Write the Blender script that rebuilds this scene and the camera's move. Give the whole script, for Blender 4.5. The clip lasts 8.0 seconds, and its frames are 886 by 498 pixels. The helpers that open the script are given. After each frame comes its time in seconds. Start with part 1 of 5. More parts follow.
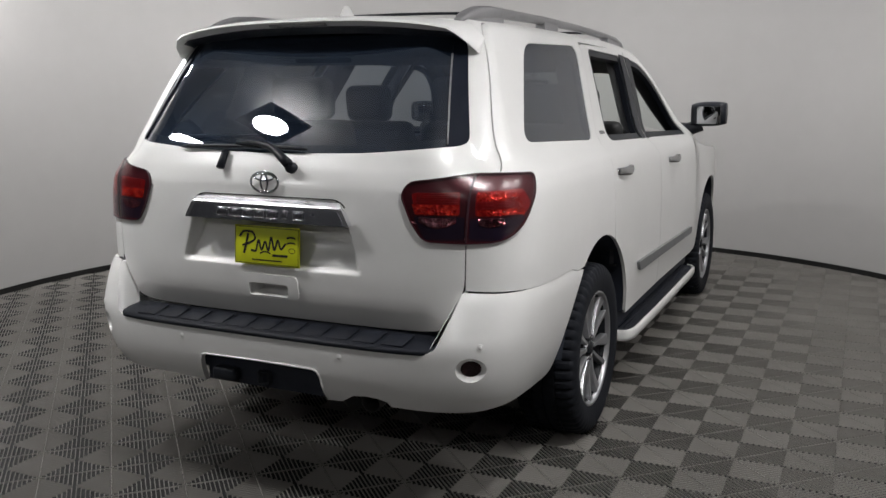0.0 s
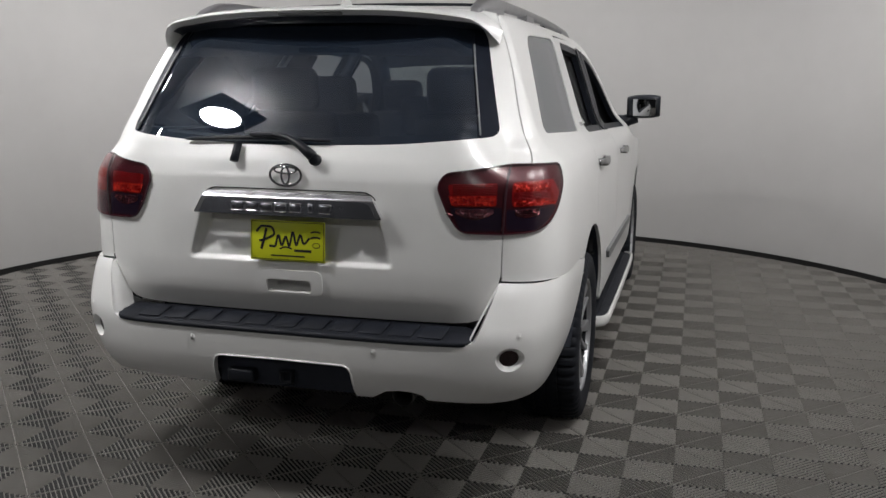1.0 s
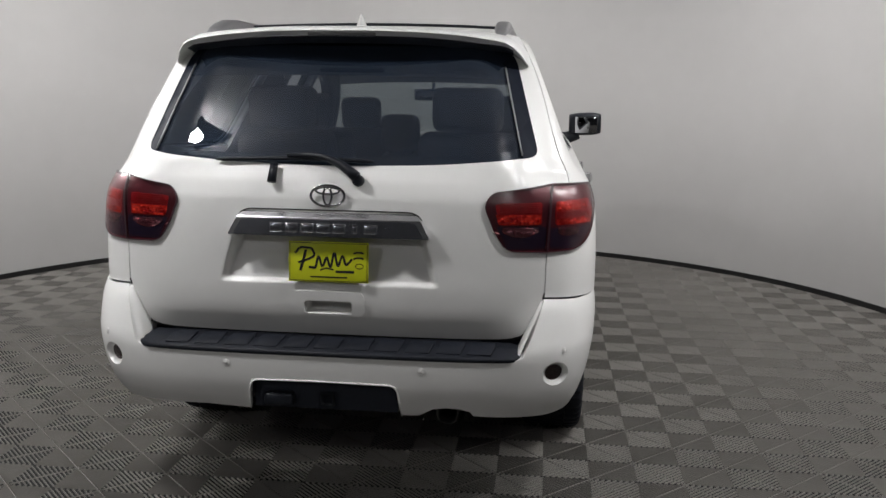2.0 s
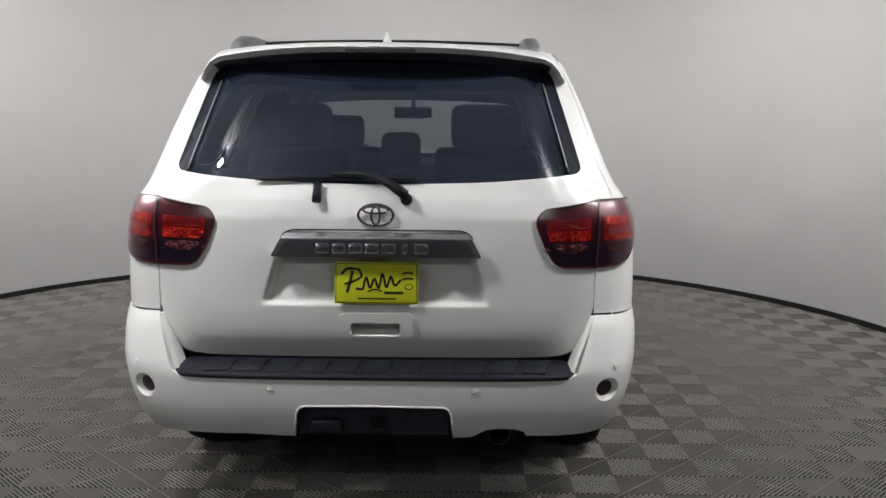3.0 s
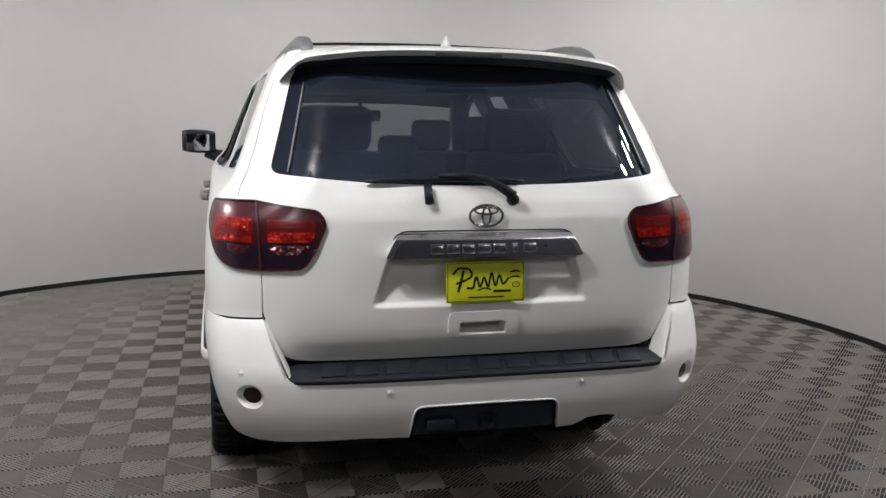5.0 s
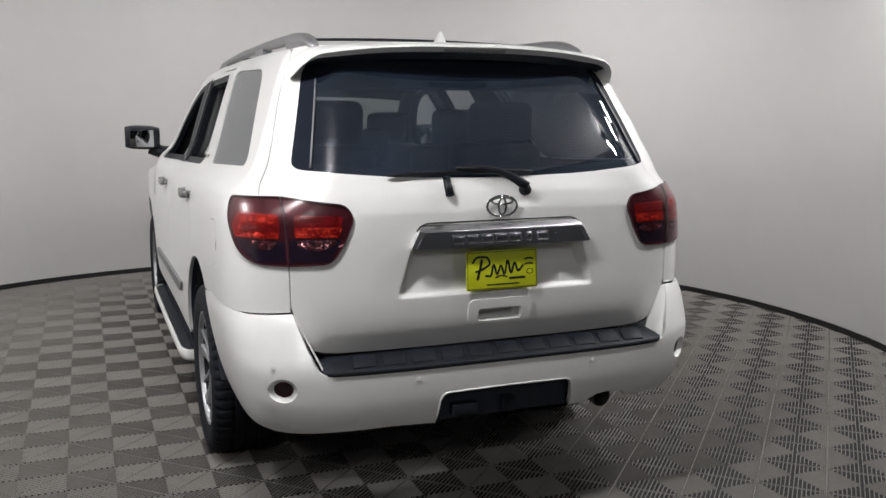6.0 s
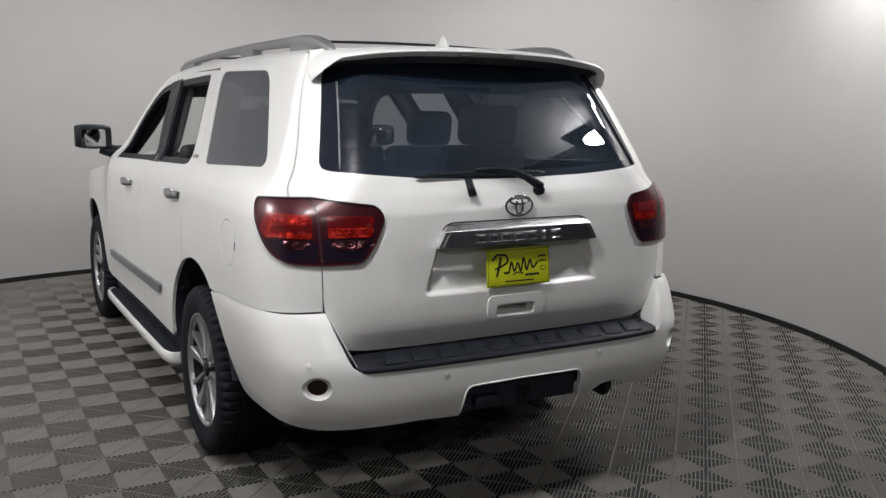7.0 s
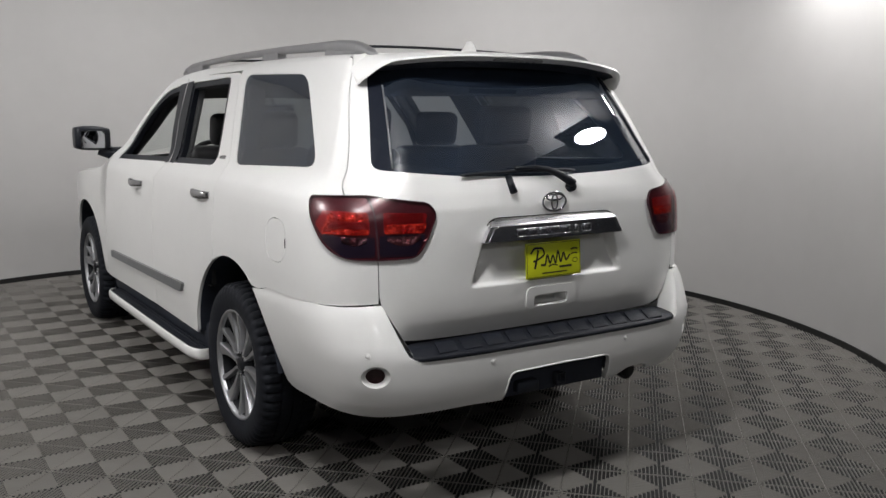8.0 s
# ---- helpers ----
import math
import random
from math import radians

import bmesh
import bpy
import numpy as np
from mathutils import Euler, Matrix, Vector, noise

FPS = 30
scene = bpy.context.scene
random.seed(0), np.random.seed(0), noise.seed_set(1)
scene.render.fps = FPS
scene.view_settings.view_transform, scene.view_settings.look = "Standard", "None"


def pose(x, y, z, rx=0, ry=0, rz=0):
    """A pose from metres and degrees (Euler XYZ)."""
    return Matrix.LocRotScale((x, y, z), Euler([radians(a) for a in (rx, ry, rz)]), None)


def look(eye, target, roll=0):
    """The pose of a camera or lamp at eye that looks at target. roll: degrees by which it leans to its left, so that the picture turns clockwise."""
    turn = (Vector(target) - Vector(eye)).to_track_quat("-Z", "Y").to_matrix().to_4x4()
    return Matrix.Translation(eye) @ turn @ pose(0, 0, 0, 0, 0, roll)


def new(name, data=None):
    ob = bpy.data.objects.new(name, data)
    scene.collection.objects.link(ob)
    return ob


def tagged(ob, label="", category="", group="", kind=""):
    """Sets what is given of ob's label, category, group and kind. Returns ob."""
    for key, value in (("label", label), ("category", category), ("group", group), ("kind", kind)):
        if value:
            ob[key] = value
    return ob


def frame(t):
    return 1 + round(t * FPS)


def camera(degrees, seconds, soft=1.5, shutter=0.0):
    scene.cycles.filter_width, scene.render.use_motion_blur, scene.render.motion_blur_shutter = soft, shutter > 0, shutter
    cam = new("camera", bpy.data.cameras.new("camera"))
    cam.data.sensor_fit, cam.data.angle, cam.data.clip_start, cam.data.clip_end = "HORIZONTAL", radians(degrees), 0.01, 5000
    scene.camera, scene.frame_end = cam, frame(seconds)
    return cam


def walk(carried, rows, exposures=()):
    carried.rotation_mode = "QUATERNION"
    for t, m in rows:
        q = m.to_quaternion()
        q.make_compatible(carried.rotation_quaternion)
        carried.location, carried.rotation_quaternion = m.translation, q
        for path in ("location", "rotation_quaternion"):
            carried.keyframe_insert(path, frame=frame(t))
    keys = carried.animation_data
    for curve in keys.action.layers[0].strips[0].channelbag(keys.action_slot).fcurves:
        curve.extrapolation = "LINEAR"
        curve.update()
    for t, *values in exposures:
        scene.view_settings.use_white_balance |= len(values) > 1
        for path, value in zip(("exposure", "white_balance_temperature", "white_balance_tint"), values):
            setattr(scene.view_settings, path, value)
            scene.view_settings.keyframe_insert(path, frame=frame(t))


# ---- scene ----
cam = camera(52.6, 8.0)
PATH = [
    (0, (2.019, -2.75, 1.587), (1.187, -0.966, 1.234), -0.2),
    (0.5, (1.719, -2.908, 1.584), (1.108, -1.039, 1.216), 0.3),
    (1, (1.425, -2.966, 1.58), (0.895, -1.073, 1.212), 0.2),
    (1.2, (1.287, -2.971, 1.584), (0.789, -1.061, 1.259), 0.3),
    (2.3, (0.626, -3.177, 1.613), (0.485, -1.211, 1.272), 0.5),
    (2.5, (0.542, -3.141, 1.578), (0.425, -1.167, 1.278), 0.1),
    (3, (0.264, -3.129, 1.598), (0.249, -1.151, 1.3), 0.5),
    (3.5, (-0.057, -3.194, 1.606), (0.042, -1.22, 1.303), 0.4),
    (4, (-0.328, -3.117, 1.596), (-0.106, -1.152, 1.298), 0.4),
    (4.5, (-0.62, -3.082, 1.591), (-0.271, -1.135, 1.293), 0.9),
    (4.7, (-0.76, -3.11, 1.585), (-0.358, -1.173, 1.292), 0.7),
    (5.8, (-1.313, -2.963, 1.581), (-0.626, -1.107, 1.292), 0.9),
    (6, (-1.442, -3.031, 1.597), (-0.71, -1.195, 1.292), 0.1),
    (6.5, (-1.733, -3.03, 1.608), (-0.88, -1.248, 1.302), 0.1),
    (7, (-1.954, -2.911, 1.61), (-0.993, -1.184, 1.304), 0.6),
    (7.5, (-2.226, -2.889, 1.619), (-1.236, -1.179, 1.309), 0.2),
    (8, (-2.415, -2.86, 1.62), (-1.334, -1.206, 1.312), 0.4),
]
walk(cam, [(t, look(eye, target, roll)) for t, eye, target, roll in PATH], [(0, 0.03), (1.2, 0.02), (2.4, 0.18), (3.2, 0.26), (4.6, 0.28), (6.0, 0.28), (6.5, 0.21), (7.0, 0.09), (8, 0.05)])

# ---- world and lamps ----
world = bpy.data.worlds.new("world")
scene.world = world
world.use_nodes = True
world.node_tree.nodes["Background"].inputs[0].default_value = (0.05, 0.05, 0.055, 1)
world.node_tree.nodes["Background"].inputs[1].default_value = 0.3
scene.view_settings.exposure = 0.0
LAMP_POWER = 138.0
CX, CY, WALL_R, WALL_H = -0.2, 2.47, 3.88, 3.3      # the round bay


# ---- materials ----
def mat(name, color, rough=0.5, metal=0.0, vary=0.0, scale=8.0, bump=0.0, bump_scale=60.0, coat=0.0, spec=0.5, rough_vary=0.0):
    m = bpy.data.materials.new(name)
    m.use_nodes = True
    nt = m.node_tree
    b = nt.nodes["Principled BSDF"]
    b.inputs["Base Color"].default_value = (*color, 1)
    b.inputs["Roughness"].default_value = rough
    b.inputs["Metallic"].default_value = metal
    b.inputs["Coat Weight"].default_value = coat
    b.inputs["Coat Roughness"].default_value = 0.16
    b.inputs["Specular IOR Level"].default_value = spec
    tc = nt.nodes.new("ShaderNodeTexCoord")
    if vary or rough_vary:
        n1 = nt.nodes.new("ShaderNodeTexNoise")
        n1.inputs["Scale"].default_value = scale
        n1.inputs["Detail"].default_value = 6
        n2 = nt.nodes.new("ShaderNodeTexNoise")
        n2.inputs["Scale"].default_value = scale * 9
        n2.inputs["Detail"].default_value = 3
        nt.links.new(tc.outputs["Object"], n1.inputs["Vector"])
        nt.links.new(tc.outputs["Object"], n2.inputs["Vector"])
        add = nt.nodes.new("ShaderNodeMath")
        add.operation = "MULTIPLY_ADD"
        add.inputs[1].default_value = 0.35
        nt.links.new(n2.outputs["Fac"], add.inputs[0])
        nt.links.new(n1.outputs["Fac"], add.inputs[2])
        if vary:
            r = nt.nodes.new("ShaderNodeMapRange")
            r.inputs["From Min"].default_value, r.inputs["From Max"].default_value = 0.4, 0.95
            r.inputs["To Min"].default_value, r.inputs["To Max"].default_value = 1 - vary, 1 + vary
            nt.links.new(add.outputs[0], r.inputs["Value"])
            mix = nt.nodes.new("ShaderNodeVectorMath")
            mix.operation = "SCALE"
            mix.inputs[0].default_value = color
            nt.links.new(r.outputs[0], mix.inputs["Scale"])
            nt.links.new(mix.outputs[0], b.inputs["Base Color"])
        if rough_vary:
            r = nt.nodes.new("ShaderNodeMapRange")
            r.inputs["From Min"].default_value, r.inputs["From Max"].default_value = 0.4, 0.95
            r.inputs["To Min"].default_value, r.inputs["To Max"].default_value = max(0.02, rough - rough_vary), min(1, rough + rough_vary)
            nt.links.new(add.outputs[0], r.inputs["Value"])
            nt.links.new(r.outputs[0], b.inputs["Roughness"])
    if bump:
        n3 = nt.nodes.new("ShaderNodeTexNoise")
        n3.inputs["Scale"].default_value = bump_scale
        n3.inputs["Detail"].default_value = 4
        nt.links.new(tc.outputs["Object"], n3.inputs["Vector"])
        bp = nt.nodes.new("ShaderNodeBump")
        bp.inputs["Strength"].default_value = bump
        bp.inputs["Distance"].default_value = 0.002
        nt.links.new(n3.outputs["Fac"], bp.inputs["Height"])
        nt.links.new(bp.outputs[0], b.inputs["Normal"])
    return m


def glass_mat(name, tint, ior=1.5, rough=0.0, veil=0.0):
    """Thin tinted sheet glass: light passes straight, dimmed by the tint, and the surface mirrors by Fresnel."""
    m = bpy.data.materials.new(name)
    m.use_nodes = True
    nt = m.node_tree
    nt.nodes.remove(nt.nodes["Principled BSDF"])
    out = nt.nodes["Material Output"]
    tr = nt.nodes.new("ShaderNodeBsdfTransparent")
    tr.inputs[0].default_value = (*tint, 1)
    gl = nt.nodes.new("ShaderNodeBsdfGlossy")
    gl.inputs["Roughness"].default_value = rough
    gl.inputs[0].default_value = (1, 1, 1, 1)
    lw = nt.nodes.new("ShaderNodeLayerWeight")
    lw.inputs[0].default_value = 0.5
    pw = nt.nodes.new("ShaderNodeMath")
    pw.operation = "POWER"
    pw.inputs[1].default_value = 5.0
    nt.links.new(lw.outputs["Facing"], pw.inputs[0])
    fr = nt.nodes.new("ShaderNodeMath")
    fr.operation = "MULTIPLY_ADD"
    f0 = ((ior - 1) / (ior + 1))**2
    fr.inputs[1].default_value, fr.inputs[2].default_value = 1 - f0, f0
    nt.links.new(pw.outputs[0], fr.inputs[0])
    mx = nt.nodes.new("ShaderNodeMixShader")
    nt.links.new(fr.outputs[0], mx.inputs[0])
    nt.links.new(tr.outputs[0], mx.inputs[1])
    nt.links.new(gl.outputs[0], mx.inputs[2])
    haze = nt.nodes.new("ShaderNodeBsdfDiffuse")               # uneven bluish veil painted into the pane for the haze of reflections
    haze.inputs[0].default_value = (0.34, 0.50, 0.82, 1)
    noise = nt.nodes.new("ShaderNodeTexNoise")
    noise.inputs["Scale"].default_value = 3.0
    noise.inputs["Detail"].default_value = 4.0
    tc = nt.nodes.new("ShaderNodeTexCoord")
    nt.links.new(tc.outputs["Object"], noise.inputs["Vector"])
    amount = nt.nodes.new("ShaderNodeMath")
    amount.operation = "MULTIPLY"
    amount.inputs[1].default_value = 2 * veil
    nt.links.new(noise.outputs["Fac"], amount.inputs[0])
    veiled = nt.nodes.new("ShaderNodeMixShader")
    nt.links.new(amount.outputs[0], veiled.inputs[0])
    nt.links.new(mx.outputs[0], veiled.inputs[1])
    nt.links.new(haze.outputs[0], veiled.inputs[2])
    nt.links.new(veiled.outputs[0], out.inputs[0])
    return m


def emit_mat(name, color, strength):
    m = bpy.data.materials.new(name)
    m.use_nodes = True
    b = m.node_tree.nodes["Principled BSDF"]
    b.inputs["Base Color"].default_value = (0.8, 0.8, 0.8, 1)
    b.inputs["Emission Color"].default_value = (*color, 1)
    b.inputs["Emission Strength"].default_value = strength
    return m


M_PAINT = mat("white_paint", (0.80, 0.80, 0.785), 0.40, coat=0.45, vary=0.02, scale=3.0)
M_WALL = mat("wall_paint", (0.50, 0.492, 0.482), 0.55, vary=0.05, scale=0.7, bump=0.15, bump_scale=90, rough_vary=0.08)
M_CEIL = mat("ceiling_paint", (0.60, 0.605, 0.62), 0.8, vary=0.06, scale=0.6)
M_DARKCEIL = mat("dark_ceiling", (0.07, 0.073, 0.082), 0.8, vary=0.12, scale=0.8)
M_DARKWALL = mat("hall_wall", (0.10, 0.105, 0.115), 0.8, vary=0.15, scale=0.6)
M_TRIM = mat("black_trim", (0.012, 0.014, 0.019), 0.42, vary=0.2, scale=5, spec=0.25)
M_BAND = mat("black_glass_band", (0.010, 0.013, 0.022), 0.5, vary=0.1, scale=5, spec=0.06)
M_PANEL = mat("black_spoiler_panel", (0.030, 0.034, 0.046), 0.35, vary=0.15, scale=6)
M_BASE = mat("black_rubber_base", (0.008, 0.008, 0.008), 0.6, vary=0.2, scale=4)
M_PLASTIC = mat("grained_plastic", (0.010, 0.012, 0.018), 0.5, bump=0.5, bump_scale=450, vary=0.2, scale=12, spec=0.2)
M_RUBBER = mat("tyre_rubber", (0.011, 0.0125, 0.017), 0.72, vary=0.25, scale=14, bump=0.25, bump_scale=160, spec=0.2)
M_CHROME = mat("chrome", (0.78, 0.78, 0.8), 0.08, metal=1.0, vary=0.03, scale=20)
M_BRIGHT = mat("bright_garnish", (0.86, 0.86, 0.88), 0.24, metal=1.0, vary=0.04, scale=25)
M_HANDLE = mat("handle_chrome", (0.46, 0.46, 0.47), 0.16, metal=1.0, vary=0.06, scale=30)
M_ALU = mat("machined_alloy", (0.44, 0.445, 0.46), 0.40, metal=0.85, vary=0.08, scale=30)
M_RIMDARK = mat("dark_alloy", (0.010, 0.011, 0.014), 0.45, metal=0.0, spec=0.2, vary=0.1, scale=20)
M_RAIL = mat("silver_rail", (0.29, 0.29, 0.295), 0.4, metal=0.5, vary=0.06, scale=12)
M_GREY = mat("grey_moulding", (0.20, 0.205, 0.21), 0.4, metal=0.3, vary=0.08, scale=10)
M_PRIV = glass_mat("privacy_glass", (0.22, 0.24, 0.25), ior=1.9, veil=0.034)
M_SIDEGLASS = glass_mat("dark_side_glass", (0.12, 0.13, 0.135), ior=1.9, veil=0.03)
M_CLEAR = glass_mat("clear_glass", (0.86, 0.9, 0.88))
M_LENS = glass_mat("smoked_lens", (0.76, 0.31, 0.35), ior=1.5, rough=0.24)


def facet_mat(name, dark, light, metal, scale):
    """Moulded reflector: small facets, their glints painted as uneven colour."""
    m = mat(name, light, 0.22, metal=metal)
    nt = m.node_tree
    bsdf = [n for n in nt.nodes if n.type == "BSDF_PRINCIPLED"][0]
    tc = nt.nodes.new("ShaderNodeTexCoord")
    big = nt.nodes.new("ShaderNodeTexNoise")
    big.inputs["Scale"].default_value = 17.0
    big.inputs["Detail"].default_value = 2.0
    cell = nt.nodes.new("ShaderNodeTexVoronoi")
    cell.inputs["Scale"].default_value = scale
    mul = nt.nodes.new("ShaderNodeMath")
    mul.operation = "MULTIPLY_ADD"
    mul.inputs[1].default_value = 0.55
    nt.links.new(tc.outputs["Object"], big.inputs["Vector"])
    nt.links.new(tc.outputs["Object"], cell.inputs["Vector"])
    nt.links.new(cell.outputs["Color"], mul.inputs[0])
    nt.links.new(big.outputs["Fac"], mul.inputs[2])
    ramp = nt.nodes.new("ShaderNodeValToRGB")
    ramp.color_ramp.elements[0].position = 0.60
    ramp.color_ramp.elements[0].color = (*dark, 1)
    ramp.color_ramp.elements[1].position = 1.0
    ramp.color_ramp.elements[1].color = (*light, 1)
    nt.links.new(mul.outputs[0], ramp.inputs[0])
    nt.links.new(ramp.outputs[0], bsdf.inputs["Base Color"])
    bump = nt.nodes.new("ShaderNodeBump")
    bump.inputs["Strength"].default_value = 0.6
    bump.inputs["Distance"].default_value = 0.004
    nt.links.new(cell.outputs["Distance"], bump.inputs["Height"])
    nt.links.new(bump.outputs[0], bsdf.inputs["Normal"])
    return m


M_RED = facet_mat("red_reflector", (0.36, 0.010, 0.008), (1.0, 0.15, 0.07), 0.4, 110.0)
M_DEEPRED = mat("deep_red_field", (0.25, 0.012, 0.014), 0.3, vary=0.2, scale=40)
M_SILVER = facet_mat("lamp_reflector", (0.25, 0.25, 0.26), (0.8, 0.8, 0.82), 1.0, 80.0)
M_SMOKY = facet_mat("smoky_reflector", (0.012, 0.012, 0.014), (0.6, 0.6, 0.62), 1.0, 70.0)
M_MIRROR = mat("mirror_glass", (0.34, 0.345, 0.36), 0.03, metal=1.0)
M_MAROON = mat("maroon_housing", (0.050, 0.016, 0.024), 0.4, vary=0.15, scale=30)
M_NAVY = mat("dark_lamp_floor", (0.009, 0.020, 0.045), 0.4, vary=0.2, scale=30)
M_CLOTH = mat("black_leather", (0.018, 0.018, 0.02), 0.55, bump=0.3, bump_scale=220, vary=0.2, scale=9)
M_LINER = mat("grey_headliner", (0.12, 0.118, 0.114), 0.9, vary=0.05, scale=10)
M_UNDER = mat("underbody", (0.018, 0.022, 0.034), 0.8, vary=0.3, scale=8)
M_YELLOW = mat("yellow_plate", (0.62, 0.66, 0.015), 0.45, vary=0.03, scale=20)
M_INK = mat("black_ink", (0.01, 0.01, 0.01), 0.5)
M_TILE = mat("grey_tile_plastic", (0.285, 0.272, 0.253), 0.5, vary=0.12, scale=1.6, bump=0.2, bump_scale=300, spec=0.2)
M_FLOOR = mat("dark_subfloor", (0.012, 0.012, 0.012), 0.9, vary=0.2, scale=3)
M_STEEL = mat("exhaust_steel", (0.07, 0.068, 0.066), 0.4, metal=1.0, vary=0.15, scale=25)
M_LAMP = emit_mat("lamp_glow", (1.0, 0.985, 0.985), LAMP_POWER * 2.4)
M_SIDE = emit_mat("side_lamp_glow", (1.0, 0.985, 0.985), LAMP_POWER * 1.4)
M_HALFSIDE = emit_mat("end_lamp_glow", (1.0, 0.985, 0.985), LAMP_POWER * 1.6)
M_FRONT_FILL = emit_mat("front_fill_glow", (1.0, 0.985, 0.985), LAMP_POWER * 1.2)
# glow of two unseen hall lamps, added to lift the tailgate
M_HALL_FILL = emit_mat("hall_fill_glow", (1.0, 0.985, 0.985), LAMP_POWER * 0.48)
M_FAINT_FILL = emit_mat("faint_fill_glow", (1.0, 0.985, 0.985), LAMP_POWER * 0.3)
M_LOW = emit_mat("low_lamp_glow", (1.0, 0.985, 0.985), LAMP_POWER * 0.55)
M_WASH = emit_mat("wash_glow", (1.0, 0.985, 0.985), LAMP_POWER * 0.6)
M_DIM_FILL = emit_mat("dim_fill_glow", (1.0, 0.985, 0.985), LAMP_POWER * 0.7)


# ---- mesh helpers ----
def part(name, bm, material, parent=None, label="", smooth=True):
    me = bpy.data.meshes.new(name)
    lay = bm.verts.layers.float_vector.get("true_normal")
    true = [tuple(v[lay]) for v in bm.verts] if lay else None
    bm.to_mesh(me)
    bm.free()
    me.materials.append(material)
    if true:
        me.attributes.remove(me.attributes["true_normal"])
        me.polygons.foreach_set("use_smooth", [True] * len(me.polygons))
        me.normals_split_custom_set_from_vertices(true)
    if smooth:
        me.polygons.foreach_set("use_smooth", [True] * len(me.polygons))
    ob = new(name, me)
    if parent is not None:
        ob.parent = parent
        ob.matrix_parent_inverse = parent.matrix_world.inverted()
    if label:
        ob["label"] = label
    return ob


def sharp(ob, degrees=35):
    """Keeps edges sharper than the angle."""
    me = ob.data
    bm = bmesh.new()
    bm.from_mesh(me)
    for e in bm.edges:
        if len(e.link_faces) == 2 and e.calc_face_angle(0) > radians(degrees):
            e.smooth = False
    bm.to_mesh(me)
    bm.free()
    return ob


def box(bm, size, m=None, bevel=0.0, segments=2):
    m = m or Matrix()
    r = bmesh.ops.create_cube(bm, size=1.0, matrix=m @ Matrix.Diagonal((*size, 1)))
    if bevel:
        edges = {e for v in r["verts"] for e in v.link_edges}
        bmesh.ops.bevel(bm, geom=list(edges), offset=bevel, segments=segments, profile=0.5, affect="EDGES")


def lathe(bm, profile, m=None, steps=48, closed=False):
    """Turns (radius, height) pairs round the local z axis."""
    m = m or Matrix()
    rings = []
    for r, h in profile:
        rings.append([bm.verts.new(m @ Vector((r * math.cos(2 * math.pi * i / steps), r * math.sin(2 * math.pi * i / steps), h))) for i in range(steps)])
    n = len(rings)
    for a in range(n if closed else n - 1):
        p, q = rings[a], rings[(a + 1) % n]
        for i in range(steps):
            j = (i + 1) % steps
            bm.faces.new((p[i], p[j], q[j], q[i]))
    return rings


def tube(bm, points, radius, steps=10, caps=True, flat=1.0):
    """A round bar along the points; radius may be a list."""
    pts = [Vector(p) for p in points]
    rad = radius if isinstance(radius, (list, tuple)) else [radius] * len(pts)
    rings, up = [], Vector((0, 0, 1))
    for i, p in enumerate(pts):
        d = (pts[min(i + 1, len(pts) - 1)] - pts[max(i - 1, 0)]).normalized()
        s = d.cross(up)
        s = s.normalized() if s.length > 1e-4 else Vector((1, 0, 0))
        u = s.cross(d).normalized()
        rings.append([bm.verts.new(p + rad[i] * (math.cos(a) * s + flat * math.sin(a) * u)) for a in (2 * math.pi * k / steps for k in range(steps))])
    for a in range(len(rings) - 1):
        for i in range(steps):
            j = (i + 1) % steps
            bm.faces.new((rings[a][i], rings[a][j], rings[a + 1][j], rings[a + 1][i]))
    if caps:
        bm.faces.new(rings[0][::-1])
        bm.faces.new(rings[-1])


def loft(bm, sections, close=False, caps=True):
    rings = [[bm.verts.new(p) for p in s] for s in sections]
    n = len(rings[0])
    for a in range(len(rings) - 1):
        for i in range(n if close else n - 1):
            j = (i + 1) % n
            bm.faces.new((rings[a][i], rings[a][j], rings[a + 1][j], rings[a + 1][i]))
    if close and caps:
        bm.faces.new(rings[0][::-1])
        bm.faces.new(rings[-1])
    return rings


def curve1(xs, ys):
    """Smooth monotone curve through the knots."""
    xs, ys = np.array(xs, float), np.array(ys, float)
    d = np.diff(ys) / np.diff(xs)
    t = np.concatenate(([d[0]], np.where(d[1:] * d[:-1] > 0, 2 * d[1:] * d[:-1] / (d[1:] + d[:-1] + 1e-12), 0), [d[-1]]))

    xs, ys, t = xs.tolist(), ys.tolist(), t.tolist()

    def f(x):
        x = min(max(float(x), xs[0]), xs[-1])
        i = 0
        while i < len(xs) - 2 and xs[i + 1] < x:
            i += 1
        h = xs[i + 1] - xs[i]
        u = (x - xs[i]) / h
        return float((2 * u**3 - 3 * u**2 + 1) * ys[i] + (u**3 - 2 * u**2 + u) * h * t[i] + (3 * u**2 - 2 * u**3) * ys[i + 1] + (u**3 - u**2) * h * t[i + 1])
    return f


def rounded(poly, radii, n=6):
    """Polygon with its corners rounded; radii one number or a list."""
    out, k = [], len(poly)
    rr = radii if isinstance(radii, (list, tuple)) else [radii] * k
    for i in range(k):
        p, a, b = Vector(poly[i]), Vector(poly[i - 1]), Vector(poly[(i + 1) % k])
        if rr[i] <= 0:
            out.append(tuple(p))
            continue
        da, db = (a - p).normalized(), (b - p).normalized()
        d = min(rr[i], 0.49 * (a - p).length, 0.49 * (b - p).length)
        s, e = p + da * d, p + db * d
        for j in range(n + 1):
            u = j / n
            out.append(tuple((1 - u)**2 * s + 2 * u * (1 - u) * p + u * u * e))
    return out


